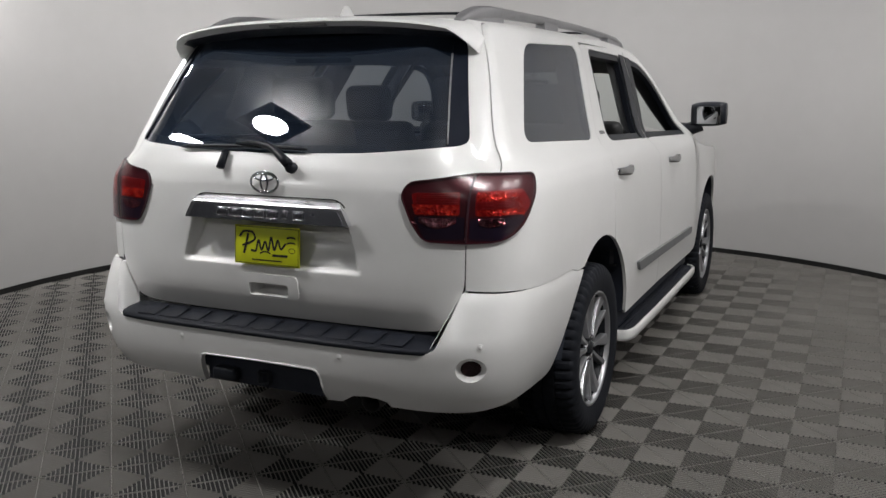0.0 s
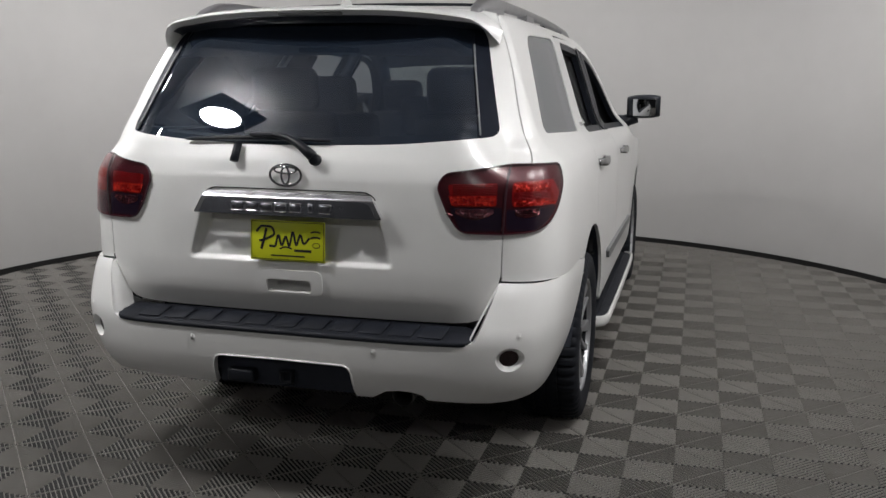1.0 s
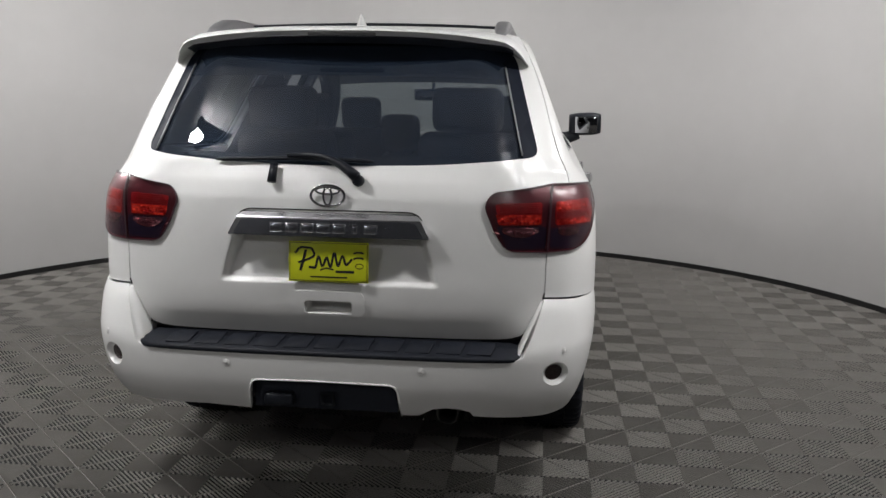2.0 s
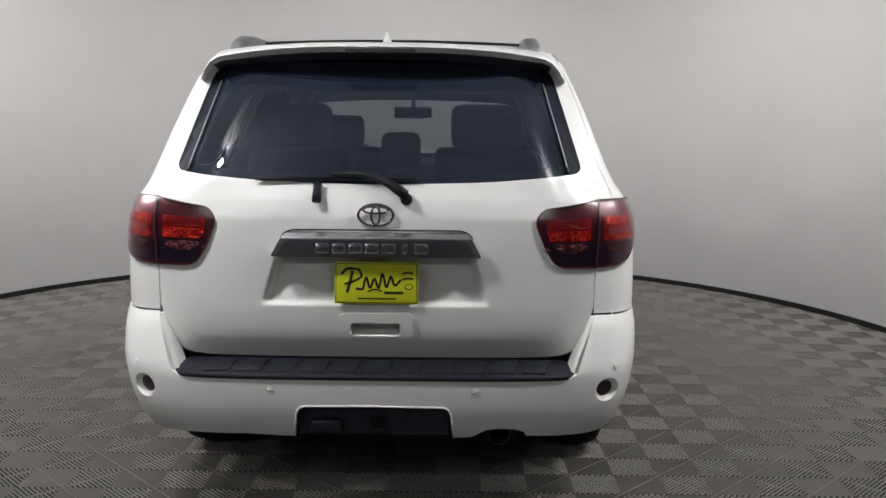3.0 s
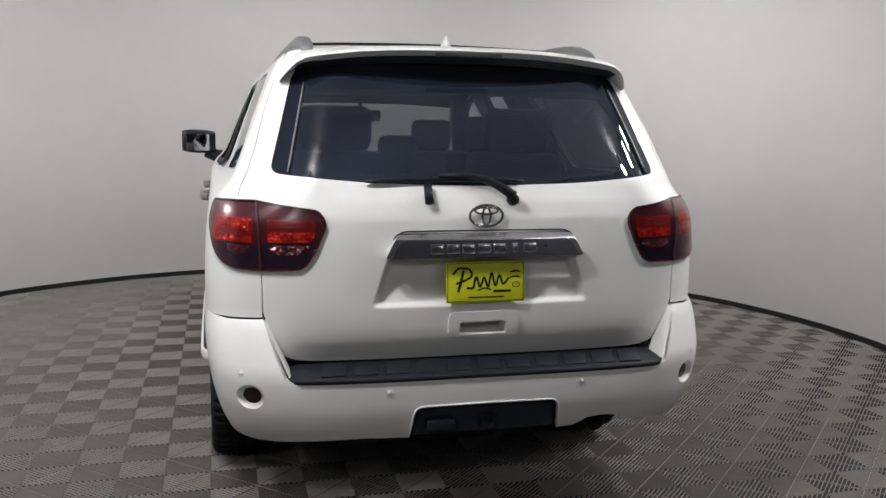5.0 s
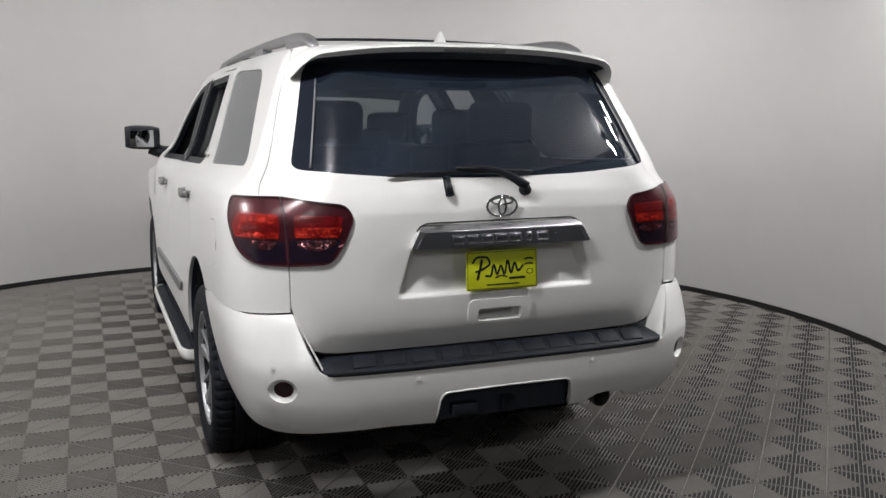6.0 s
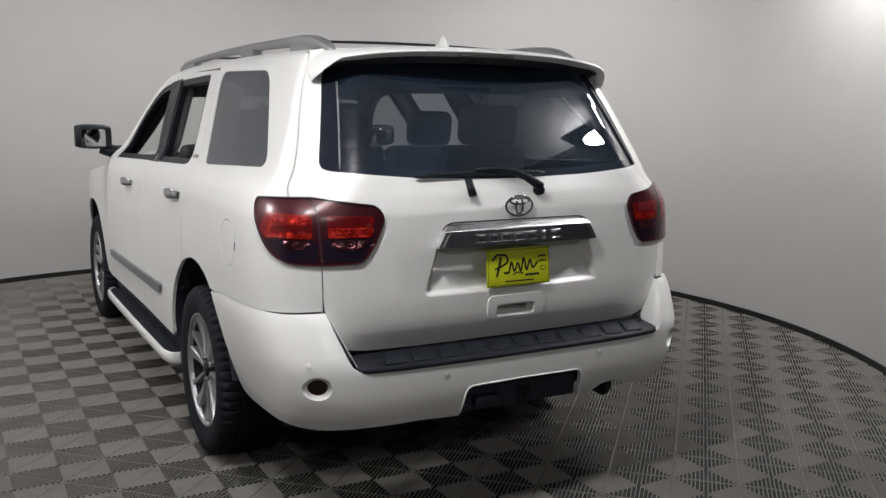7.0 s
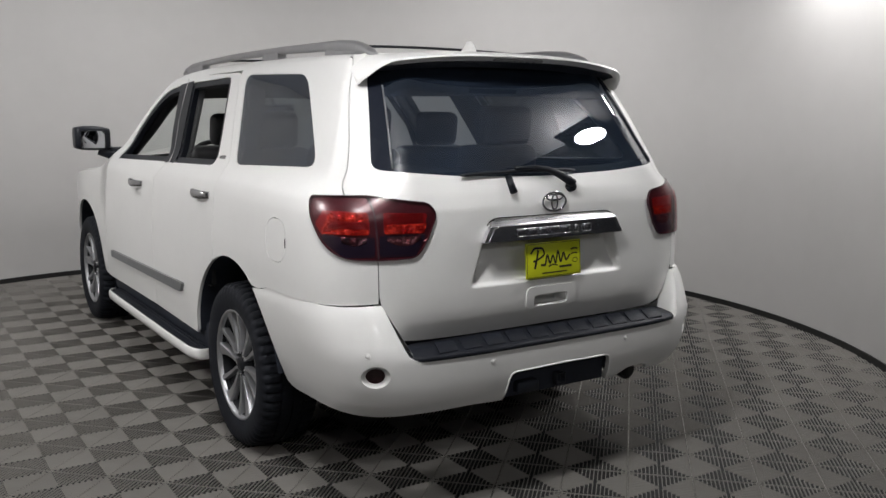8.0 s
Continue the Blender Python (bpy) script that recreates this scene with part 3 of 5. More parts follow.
def front_door(side):
    back = [(2.445, 0.46), (2.445, 1.0), (2.425, 1.22), (2.288, 1.310), (2.328, 1.360), (2.446, 1.550), (2.535, 1.720)]
    top = [(y, TOP(y) - 0.03) for y in np.linspace(2.56, 3.50, 22)]
    front = [(3.60, 1.20), (3.63, 0.95), (3.62, 0.75), (3.66, 0.55), (3.60, 0.45)]
    outline = back + top + front
    d = part("front_door", sheet(flank(side), outline, [FWIN], 0.045, 0.016, (side, 0, 0)), M_PAINT, car, "white front door with lowered window")
    window_trim(side, FWIN, d)
    handle(side, 2.78, 1.165, d)
    bm = sheet(flank(side, 0.002), [(2.539, 1.764), (2.646, 1.757), (2.474, 1.460), (2.342, 1.306), (2.293, 1.312), (2.332, 1.360), (2.450, 1.550)], [], 0.03, 0.004, (side, 0, 0))
    part("pillar_cover", bm, M_TRIM, d, "black pillar cover")
    # door mirror on a short arm
    bm = bmesh.new()
    secs = []
    for u in np.linspace(0, 1, 9):
        x = 0.945 + 0.228 * u
        r = 1.0 - 0.16 * abs(2 * u - 1)**3
        cy, cz = 3.62 - 0.035 * u, 1.405 + 0.008 * u
        ring = []
        for t in (2 * math.pi * k / 20 for k in range(20)):
            c, s = math.cos(t), math.sin(t)
            ring.append((side * x, cy + 0.075 * r * math.copysign(abs(c)**0.7, c), cz + 0.083 * r * math.copysign(abs(s)**0.55, s)))
        secs.append(ring)
    loft(bm, secs, close=True)
    bmesh.ops.recalc_face_normals(bm, faces=bm.faces[:])
    part("door_mirror", bm, M_TRIM, d, "black door mirror housing")
    bm = bmesh.new()
    box(bm, (0.170, 0.004, 0.118), pose(side * 1.066, 3.527, 1.403, 4, 0, side * -6), bevel=0.0018)
    for v in bm.verts:
        v.co.x = side * (1.068 + (side * v.co.x - 1.068) * (1 - 0.1 * abs(v.co.z - 1.403) / 0.085))
    # the glass keeps to the housing's end face
    me = part("mirror_glass", bm, M_MIRROR, d, "mirror glass of the door mirror")
    bm = bmesh.new()
    tube(bm, [(side * 0.85, 3.58, 1.30), (side * 0.93, 3.60, 1.305), (side * 1.01, 3.615, 1.335)], [0.05, 0.045, 0.042], 12)
    part("mirror_arm", bm, M_TRIM, d)
    return d


def fender(side):
    arc = arch(FRONT_AXLE, 172, 8, 40)
    top = [(y, TOP(y) - 0.004) for y in np.linspace(5.0, 3.56, 30)]
    outline = [(3.605, 0.45), (3.70, 0.46)] + arc + [(4.85, 0.50), (4.98, 0.55)] + top + [(3.605, 1.20), (3.635, 0.95), (3.625, 0.75), (3.665, 0.55)]
    return part("front_fender", sheet(flank(side), outline, [], 0.05, 0.016, (side, 0, 0)), M_PAINT, car)


def arch_liner(side, yc, nm):
    """Dark wheel house behind the arch's lip."""
    bm = bmesh.new()
    secs = []
    for i in range(33):
        t = radians(6 + 164 * i / 32)
        y, z = yc + (ARCH_R + 0.004) * math.cos(t), AXLE_Z + (ARCH_R + 0.004) * math.sin(t)
        xo = half(min(max(y, 0.35), 4.9), max(z, 0.5)) - 0.012
        secs.append([(side * xo, y, z), (side * (xo - 0.05), y, z), (side * 0.58, y, z)])
    loft(bm, secs)
    inner = bm.verts.new((side * 0.58, yc, AXLE_Z - 0.07))
    bm.verts.ensure_lookup_table()
    edge = [bm.verts[3 * i + 2] for i in range(33)]
    for a, b in zip(edge, edge[1:]):
        bm.faces.new((a, b, inner))
    part(nm, bm, M_UNDER, car, "dark wheel arch liner")


def lip(side, yc, a0, a1):
    """Raised lip round a wheel arch."""
    bm = bmesh.new()
    secs = []
    for i in range(41):
        t = radians(a0 + (a1 - a0) * i / 40)
        row = []
        for dr, dx in ((0.0, -0.012), (0.0, 0.004), (0.006, 0.007), (0.03, 0.006), (0.055, 0.001), (0.058, -0.004)):
            y, z = yc + (ARCH_R + dr) * math.cos(t), AXLE_Z + (ARCH_R + dr) * math.sin(t)
            row.append((side * (half(y, z) + dx), y, z))
        secs.append(row)
    loft(bm, secs)
    bmesh.ops.recalc_face_normals(bm, faces=bm.faces[:])
    part("arch_lip", bm, M_PAINT, car)


for s in (1, -1):
    quarter_panel(s)
    rear_door(s)
    front_door(s)
    fender(s)
    arch_liner(s, REAR_AXLE, "wheel_house")
    arch_liner(s, FRONT_AXLE, "wheel_house")
    # small bright name strip beside the rear door window
    bm = sheet(flank(s, 0.004), rounded([(1.469, 1.368), (1.548, 1.366), (1.554, 1.382), (1.474, 1.384)], 0.003, 3), [], 0.03, 0.004, (s, 0, 0))
    part("name_strip", bm, M_HANDLE, car, "small grey metal strip")
    # side moulding
    bm = sheet(flank(s, 0.016), rounded([(1.86, 0.69), (3.45, 0.655), (3.45, 0.61), (1.90, 0.635)], [0.02, 0.01, 0.01, 0.02]), [], 0.05, 0.018, (s, 0, 0))
    part("side_moulding", bm, M_GREY, car, "grey body side moulding with bright insert")


# roof, windscreen and bonnet: strips from flank to flank
def crown_strip(y0, y1, n, rise, bow, nm, material, parent, label="", m=24, inset=0.0, drop=0.0):
    bm = bmesh.new()
    secs = []
    for i in range(n + 1):
        y = y0 + (y1 - y0) * i / n
        z = TOP(y) - drop
        w = half(y, min(z, 1.868)) - inset
        secs.append([(w * u, y + bow * (1 - u * u) * (1 if bow else 0), z + rise(y) * (1 - abs(u)**2.3)) for u in np.linspace(-1, 1, m + 1)])
    loft(bm, secs)
    bmesh.ops.recalc_face_normals(bm, faces=bm.faces[:])
    if sum(f.normal.z for f in bm.faces) < 0:
        bmesh.ops.reverse_faces(bm, faces=bm.faces[:])
    return part(nm, bm, material, parent, label)


roof = crown_strip(0.47, 2.78, 40, curve1([0.4, 1.0, 2.2, 2.8], [0.03, 0.04, 0.045, 0.04]), 0, "roof", M_PAINT, car)
crown_strip(2.79, 3.60, 24, curve1([2.7, 3.0, 3.7], [0.04, 0.055, 0.06]), 0.16, "windscreen", M_CLEAR, car, "clear windscreen glass", inset=0.05)
crown_strip(3.62, 5.0, 30, curve1([3.6, 4.2, 5.0], [0.05, 0.075, 0.06]), 0.10, "bonnet", M_PAINT, car, inset=0.003)
for s in (1, -1):
    # windscreen pillar: fills from the door's top edge up to the roof and glass
    bm = bmesh.new()
    secs = []
    for y in np.linspace(0.52, 3.62, 70):
        z = TOP(y)
        row = []
        for dz in (0.04, 0.02, 0.0):
            row.append((s * (half(y, min(1.868, z - dz)) - (0.004 if dz > 0.03 else 0.0)), y, z - dz))
        w = half(y, min(1.868, z))
        row.append((s * (w - 0.055), y, z + (0.012 if y < 2.7 else 0.004)))
        secs.append(row)
    loft(bm, secs)
    bmesh.ops.recalc_face_normals(bm, faces=bm.faces[:])
    part("roof_side_rail", bm, M_PAINT, car)


# ---- tailgate ----
REC_TOP, REC_LOW = 1.115, 0.915


def smooth(u):
    u = min(1.0, max(0.0, u))
    return u * u * (3 - 2 * u)


def recess(x, z):
    """Depth of the number plate hollow, deepest along its upper part, with a ledge below."""
    hw = 0.352 + (REC_TOP - z) / (REC_TOP - REC_LOW) * 0.062
    sx = smooth((hw - abs(x)) / 0.032)
    sz = smooth((z - REC_LOW) / 0.022) * smooth((REC_TOP + 0.02 - z) / 0.02)
    return (0.014 + 0.040 * smooth((z - REC_LOW + 0.01) / 0.14)) * sx * sz


def gate_fn(off=0.0, hollow=True):
    def fn(x, z):
        p = off_skin(lambda a, b: Vector((a, rear(a, b), b)), x, z, off)
        y = p.y + (recess(x, z) if hollow else 0.0)
        # soft crease over the handle and the tucked-in lower edge
        y += 0.006 * smooth((0.80 - z) / 0.06) * smooth((0.74 - abs(x)) / 0.08)
        return Vector((p.x, y, p.z))
    return fn


GATE_R = [(0.0, 0.718), (0.62, 0.720), (0.672, 0.724), (0.706, 0.735), (0.733, 0.760), (0.758, 0.806), (0.775, 0.858), (0.7858, 0.90)]
right = GATE_R[1:] + [(seam_x(z) - GAP, float(z)) for z in np.linspace(0.93, 1.838, 38)]
right += [(0.60, 1.850), (0.4, 1.850)]
outline = right + [(-x, z) for x, z in reversed(right)]
GLASS = rounded([(0.752, 1.388), (0.652, 1.750), (0.60, 1.796), (0.0, 1.816), (-0.60, 1.796), (-0.652, 1.750), (-0.752, 1.388), (-0.40, 1.357), (0.0, 1.347), (0.40, 1.357)],
                [0.035, 0.05, 0.1, 0.1, 0.1, 0.05, 0.035, 0.1, 0.1, 0.1])
POCKET = rounded([(-0.086, 0.854), (0.087, 0.854), (0.087, 0.812), (-0.086, 0.812)], 0.008, 3)
gate = part("tailgate", sheet(gate_fn(), outline, [GLASS, POCKET], 0.024, 0.016, (0, -1, 0), creases=[[(-0.414 + 0.2 * (z - 0.915), z), (0.414 - 0.2 * (z - 0.915), z)] for z in (0.914, 0.9195, 0.925, 0.9305, 0.937)] + [[(g * (0.352 - d), 1.112), (g * (0.4055 - d), 0.9425)] for g in (1, -1) for d in (-0.002, 0.007, 0.016, 0.025, 0.033)]), M_PAINT, car)
part("rear_window", sheet(gate_fn(-0.004, False), offset(GLASS, 0.0008), [], 0.05, 0.004, (0, -1, 0.5)), M_PRIV, gate, "dark tinted rear window")
# black ceramic border of the glass, and the thin bright strips near its upright edges
part("glass_border", sheet(gate_fn(-0.007, False), offset(GLASS, 0.001), [[(x, min(z, 1.680 - 0.02 * x * x)) for x, z in offset(offset(GLASS, 0.02), 0.012)]], 0.03, 0.0, (0, -1, 0.5)), M_PANEL, gate)
for s in (1, -1):
    bm = bmesh.new()
    f = gate_fn(0.004, False)
    tube(bm, [f(s * (0.690 - 0.078 * u), 1.392 + 0.32 * u) for u in np.linspace(0, 1, 12)], 0.0035, 6)
    part("glass_strip", bm, M_GREY, gate)
    # the bent outer band of the glass, black from behind
    band, src = [], offset(GLASS, -0.0005)
    for k, (x1, z1) in enumerate(src):
        x0, z0 = src[k - 1]
        d0, d1 = s * x0 - (0.692 - 0.244 * (z0 - 1.392)), s * x1 - (0.692 - 0.244 * (z1 - 1.392))
        if (d0 > 0) != (d1 > 0):
            w = d0 / (d0 - d1)
            band.append((x0 + w * (x1 - x0), z0 + w * (z1 - z0)))
        if d1 > 0:
            band.append((x1, z1))
    part("glass_band", sheet(gate_fn(0.0015, False), band, [], 0.03, 0.004, (0, -1, 0.5)), M_BAND, gate, "black outer band of the rear window")
# dark tube added to draw the joint along the tailgate's lower edge
half_joint = [(0.62, 0.7175), (0.673, 0.7215), (0.708, 0.732), (0.7356, 0.758), (0.7605, 0.805), (0.7775, 0.858), (0.7880, 0.90)]
bm = bmesh.new()
joint_fn = gate_fn(-0.004, False)
tube(bm, [joint_fn(x, z) for x, z in [(-x, z) for x, z in reversed(half_joint)] + [(-0.3, 0.717), (0.0, 0.715), (0.3, 0.717)] + half_joint], 0.0036, 6)
part("joint_line", bm, M_BASE, gate)
# handle pocket and bezel
bm = bmesh.new()
pk = resample(POCKET, 0.02)
f = gate_fn()
front = [f(x, z) for x, z in pk]
back = [Vector((x * 0.94, 0.075, 0.833 + (z - 0.833) * 0.8)) for x, z in pk]
loft(bm, [front, back], close=True, caps=False)
bm.verts.ensure_lookup_table()
bm.faces.new([bm.verts[len(pk) + i] for i in range(len(pk))])
bmesh.ops.recalc_face_normals(bm, faces=bm.faces[:])
bmesh.ops.reverse_faces(bm, faces=bm.faces[:])
part("handle_pocket", bm, M_PAINT, gate)
bez = rounded([(-0.13, 0.893), (0.135, 0.893), (0.135, 0.799), (-0.13, 0.799)], 0.028, 5)
part("handle_bezel", sheet(gate_fn(0.007, False), bez, [offset(POCKET, -0.003)], 0.02, 0.008, (0, -1, 0)), M_PAINT, gate, "white bezel round the handle recess")
for sx in (1, -1):                                       # added dark tube that draws the seam beside the bumper's shoulders
    bm = bmesh.new()
    tube(bm, [gate_fn(0.001)(sx * (x + 0.004), z - 0.002) for x, z in GATE_R[2:]], [0.0042, 0.0042, 0.0040, 0.0036, 0.0028, 0.0014], 6)
    part("gate_joint_line", bm, M_BASE, gate, "dark line added along the lower corner's seam")
# bright garnish over the plate, with a dark brushed face and raised blocks in place of its lettering
gar = rounded([(-0.367, 1.098), (-0.325, 1.176), (-0.295, 1.189), (0.305, 1.189), (0.335, 1.176), (0.377, 1.098)], [0.01, 0.02, 0.03, 0.03, 0.02, 0.01], 4)


def gar_fn(dy):
    def fn(x, z):
        u = (z - 1.098) / 0.091
        return Vector((x, rear(x, 1.15) - dy - 0.010 * (1 - u) + 0.035 * max(0.0, u - 0.72) / 0.28 * 0.8, z))
    return fn


M_RAISED = mat("bright_block_edge", (0.75, 0.76, 0.79), 0.2, metal=1.0, vary=0.08, scale=25)
M_BRUSHED = mat("brushed_garnish", (0.42, 0.435, 0.48), 0.26, metal=1.0, vary=0.10, scale=25)
garnish = part("garnish", sheet(gar_fn(0.020), gar, [], 0.010, 0.04, (0, -1, 0), creases=[[(-0.33, 1.1635), (0.34, 1.1635)]]), M_BRIGHT, gate, "bright chrome garnish bar over the number plate")
face = rounded([(-0.345, 1.1), (-0.318, 1.152), (-0.29, 1.159), (0.30, 1.159), (0.328, 1.152), (0.355, 1.1)], [0.006, 0.012, 0.012, 0.012, 0.012, 0.006], 3)
part("garnish_face", sheet(gar_fn(0.0235), face, [], 0.02, 0.006, (0, -1, 0)), M_BRUSHED, garnish, "dark brushed face of the garnish")
# black tube in place of the shadow line round the garnish
bm = bmesh.new()
tube(bm, [(x, rear(x, z) - 0.001, z) for x, z in sorted(offset(gar, -0.002)) if z > 1.112], 0.0026, 6)
part("garnish_shade_line", bm, M_BASE, garnish, "thin dark line for the shadow in the garnish's gap")
for i in range(7):
    x0 = -0.205 + i * 0.058
    bm = bmesh.new()
    w = 0.016 if i == 5 else 0.044
    xc = x0 + 0.022
    m = pose(xc, rear(xc, 1.15) - 0.0305, 1.129, -5)
    box(bm, (w, 0.006, 0.032), m, bevel=0.0025)
    part("raised_block", bm, M_BRUSHED, garnish)
    bm = bmesh.new()
    loop = rounded([(-w / 2, -0.016), (w / 2, -0.016), (w / 2, 0.016), (-w / 2, 0.016)], 0.004, 3)
    tube(bm, [m @ Vector((px, -0.003, pz)) for px, pz in loop + loop[:2]], 0.0019, 6, caps=False)
    part("bright_edge", bm, M_RAISED, garnish, "bright edge of a raised block")
bm = bmesh.new()
lathe(bm, [(0, 0.004), (0.009, 0.004), (0.011, 0.0)], pose(0.225, rear(0.2, 1.15) - 0.0255, 1.131, 90), 16)
bmesh.ops.remove_doubles(bm, verts=bm.verts[:], dist=1e-5)
part("camera_button", bm, M_TRIM, garnish)
# oval badge
def ring_bm(rx, rz, x, z, r, y, flat=0.7, y_bow=0.0):
    bm = bmesh.new()
    n = 36
    secs = []
    for i in range(n):
        t = 2 * math.pi * i / n
        c, s = math.cos(t), math.sin(t)
        secs.append([(x + (rx + r * math.cos(k)) * c, y - flat * r * math.sin(k), z + (rz + r * math.cos(k)) * s) for k in (2 * math.pi * j / 8 for j in range(8))])
    secs.append(secs[0])
    loft(bm, secs, close=True, caps=False)
    bmesh.ops.remove_doubles(bm, verts=bm.verts[:], dist=1e-6)
    bmesh.ops.recalc_face_normals(bm, faces=bm.faces[:])
    return bm


badge = part("badge", ring_bm(0.0615, 0.0385, 0.003, 1.244, 0.0055, -0.004), M_CHROME, gate, "oval chrome badge")
part("badge_oval", ring_bm(0.043, 0.0125, 0.003, 1.263, 0.0048, -0.005), M_CHROME, badge)
part("badge_oval", ring_bm(0.0155, 0.031, 0.003, 1.243, 0.0048, -0.006), M_CHROME, badge)
# wiper: base, arm, blade
bm = bmesh.new()
f = gate_fn(0.018, False)
tube(bm, [f(-0.205, 1.284) + Vector((0, -0.004, 0)), f(-0.205, 1.345)], [0.017, 0.015], 10, flat=0.8)
wiper = part("washer_stop", bm, M_TRIM, gate, "black wiper rest")
bm = bmesh.new()
pts = [(0.108, 1.300, 0.03), (0.085, 1.313, 0.035), (0.05, 1.335, 0.035), (0.0, 1.358, 0.032), (-0.06, 1.370, 0.028), (-0.16, 1.372, 0.024)]
tube(bm, [gate_fn(o, False)(x, z) for x, z, o in pts], [0.020, 0.019, 0.016, 0.013, 0.010, 0.007], 10)
arm = part("wiper_arm", bm, M_TRIM, gate, "black rear wiper arm")
bm = bmesh.new()
lathe(bm, [(0, 0.03), (0.016, 0.03), (0.021, 0.022), (0.022, 0.0)], Matrix.Translation(gate_fn(0.0, False)(0.110, 1.298)) @ pose(0, 0, 0, 78), 20)
bmesh.ops.remove_doubles(bm, verts=bm.verts[:], dist=1e-5)
part("pivot_cap", bm, M_TRIM, arm)
bm = bmesh.new()
tube(bm, [gate_fn(0.014, False)(x, 1.350 + 0.014 * math.cos((x + 0.1) * 3.2)) for x in np.linspace(-0.43, 0.16, 18)], [0.004] + [0.008] * 16 + [0.004], 8)
part("wiper_blade", bm, M_TRIM, arm)
# yellow dealer plate with dark strokes, no lettering
bm = bmesh.new()
box(bm, (0.296, 0.006, 0.148), pose(0.005, -0.006, 1.003, -4), bevel=0.0025)
plate = sharp(part("number_plate", bm, M_YELLOW, gate, "bright yellow dealer plate with black strokes"))
PM = pose(0.005, -0.0092, 1.003, -4)


def stroke(pts, r, nm="ink_stroke"):
    """A flat dark stroke on the plate, by its own x and z."""
    bm = bmesh.new()
    n = len(pts)
    left, rgt = [], []
    for i, (x, z) in enumerate(pts):
        a, b = pts[max(i - 1, 0)], pts[min(i + 1, n - 1)]
        d = Vector((b[0] - a[0], b[1] - a[1])).normalized()
        w = r[i] if isinstance(r, (list, tuple)) else r
        left.append(PM @ Vector((x - d.y * w, -0.0006, z + d.x * w)))
        rgt.append(PM @ Vector((x + d.y * w, -0.0006, z - d.x * w)))
    loft(bm, [left, rgt])
    bm.normal_update()
    if sum(f.normal.y for f in bm.faces) > 0:
        bmesh.ops.reverse_faces(bm, faces=bm.faces[:])
    part(nm, bm, M_INK, plate)


def wave(pts, n=24):
    """Smooth run through a few points."""
    t = list(range(len(pts)))
    fx, fz = curve1(t, [p[0] for p in pts]), curve1(t, [p[1] for p in pts])
    return [(fx(u), fz(u)) for u in np.linspace(0, len(pts) - 1, n)]


for a, b in (((-0.143, 0.069), (0.143, 0.069)), ((-0.143, -0.069), (0.143, -0.069)), ((-0.143, -0.069), (-0.143, 0.069)), ((0.143, -0.069), (0.143, 0.069))):
    stroke([a, b], 0.0011, "border_line")
stroke(wave([(-0.124, 0.030), (-0.100, 0.052), (-0.066, 0.050), (-0.052, 0.026), (-0.082, 0.006), (-0.112, -0.004)]), 0.0042)
stroke(wave([(-0.084, 0.044), (-0.092, 0.008), (-0.104, -0.034)], 10), 0.0050)
stroke(wave([(-0.072, -0.020), (-0.050, -0.022), (-0.036, 0.020), (-0.022, -0.016), (-0.006, 0.016), (0.008, -0.018), (0.022, 0.034), (0.036, -0.014), (0.052, 0.024), (0.066, -0.008), (0.088, 0.014)], 80), 0.0042)
stroke(wave([(-0.030, -0.030), (-0.006, -0.022), (0.020, -0.028)], 14), 0.0028)
stroke([(0.028, -0.034), (0.096, -0.034)], 0.0046, "word_bar")
stroke([(-0.066, -0.055), (0.07, -0.055)], 0.0026, "word_bar")
for z in (0.034, 0.014):
    stroke([(0.092, z), (0.104, z + 0.004), (0.122, z + 0.004), (0.130, z)], 0.0032, "sign_bar")
stroke([(0.115 + 0.014 * math.cos(t), -0.012 + 0.009 * math.sin(t)) for t in (2 * math.pi * i / 20 for i in range(21))], 0.0014, "sign_ring")

# ---- roof spoiler with its stop lamp ----
bm = bmesh.new()
secs = []
for u in np.linspace(-1, 1, 49):
    x = 0.70 * u
    a = abs(u)
    droop = 0.055 * a**3 + 0.062 * max(0.0, (a - 0.86) / 0.14)**2
    yt = 0.225 + 0.080 * a**2 + 0.07 * max(0.0, (a - 0.9) / 0.1)**2
    zt = 1.851 - droop
    thick = 0.050 * (1 - 0.45 * max(0.0, (a - 0.75) / 0.25))
    yr = 0.52
    zr = TOP(0.52) + 0.031 * (1 - min(1, abs(x) / 0.66)**2.3) + 0.004 - 0.05 * max(0.0, (a - 0.88) / 0.12)
    secs.append([(x, yr, zr), (x, (yr + yt) / 2, (zr + zt) / 2 + 0.008), (x, yt + 0.035, zt + 0.004), (x, yt + 0.010, zt - 0.003), (x, yt + 0.004, zt - 0.011), (x, yt + 0.016, zt - 0.017),
                 (x, yt + 0.100, zt - thick + 0.006), (x, yt + 0.110, zt - thick), (x, yt + 0.125, zt - thick + 0.006), (x, 0.42, zt - thick + 0.02), (x, 0.50, zr - 0.03)])
loft(bm, secs, close=True)
bmesh.ops.recalc_face_normals(bm, faces=bm.faces[:])
spoiler = sharp(part("spoiler", bm, M_PAINT, gate, "white roof spoiler"), 28)
bm = bmesh.new()
under = []
for sec in secs[2:-2]:                            # black lower panel, from the middle of the undercut to the glass
    a, b = Vector(sec[5]), Vector(sec[6])
    drop = Vector((0, -0.001, -0.0025))
    c = a.lerp(b, 0.40)
    under.append([c + Vector((0, 0, 0.002)), c + drop, a.lerp(b, 0.7) + drop, b + drop, Vector(sec[7]) + drop, Vector(sec[8]) + drop, Vector(sec[9]) + drop])
loft(bm, under)
bmesh.ops.recalc_face_normals(bm, faces=bm.faces[:])
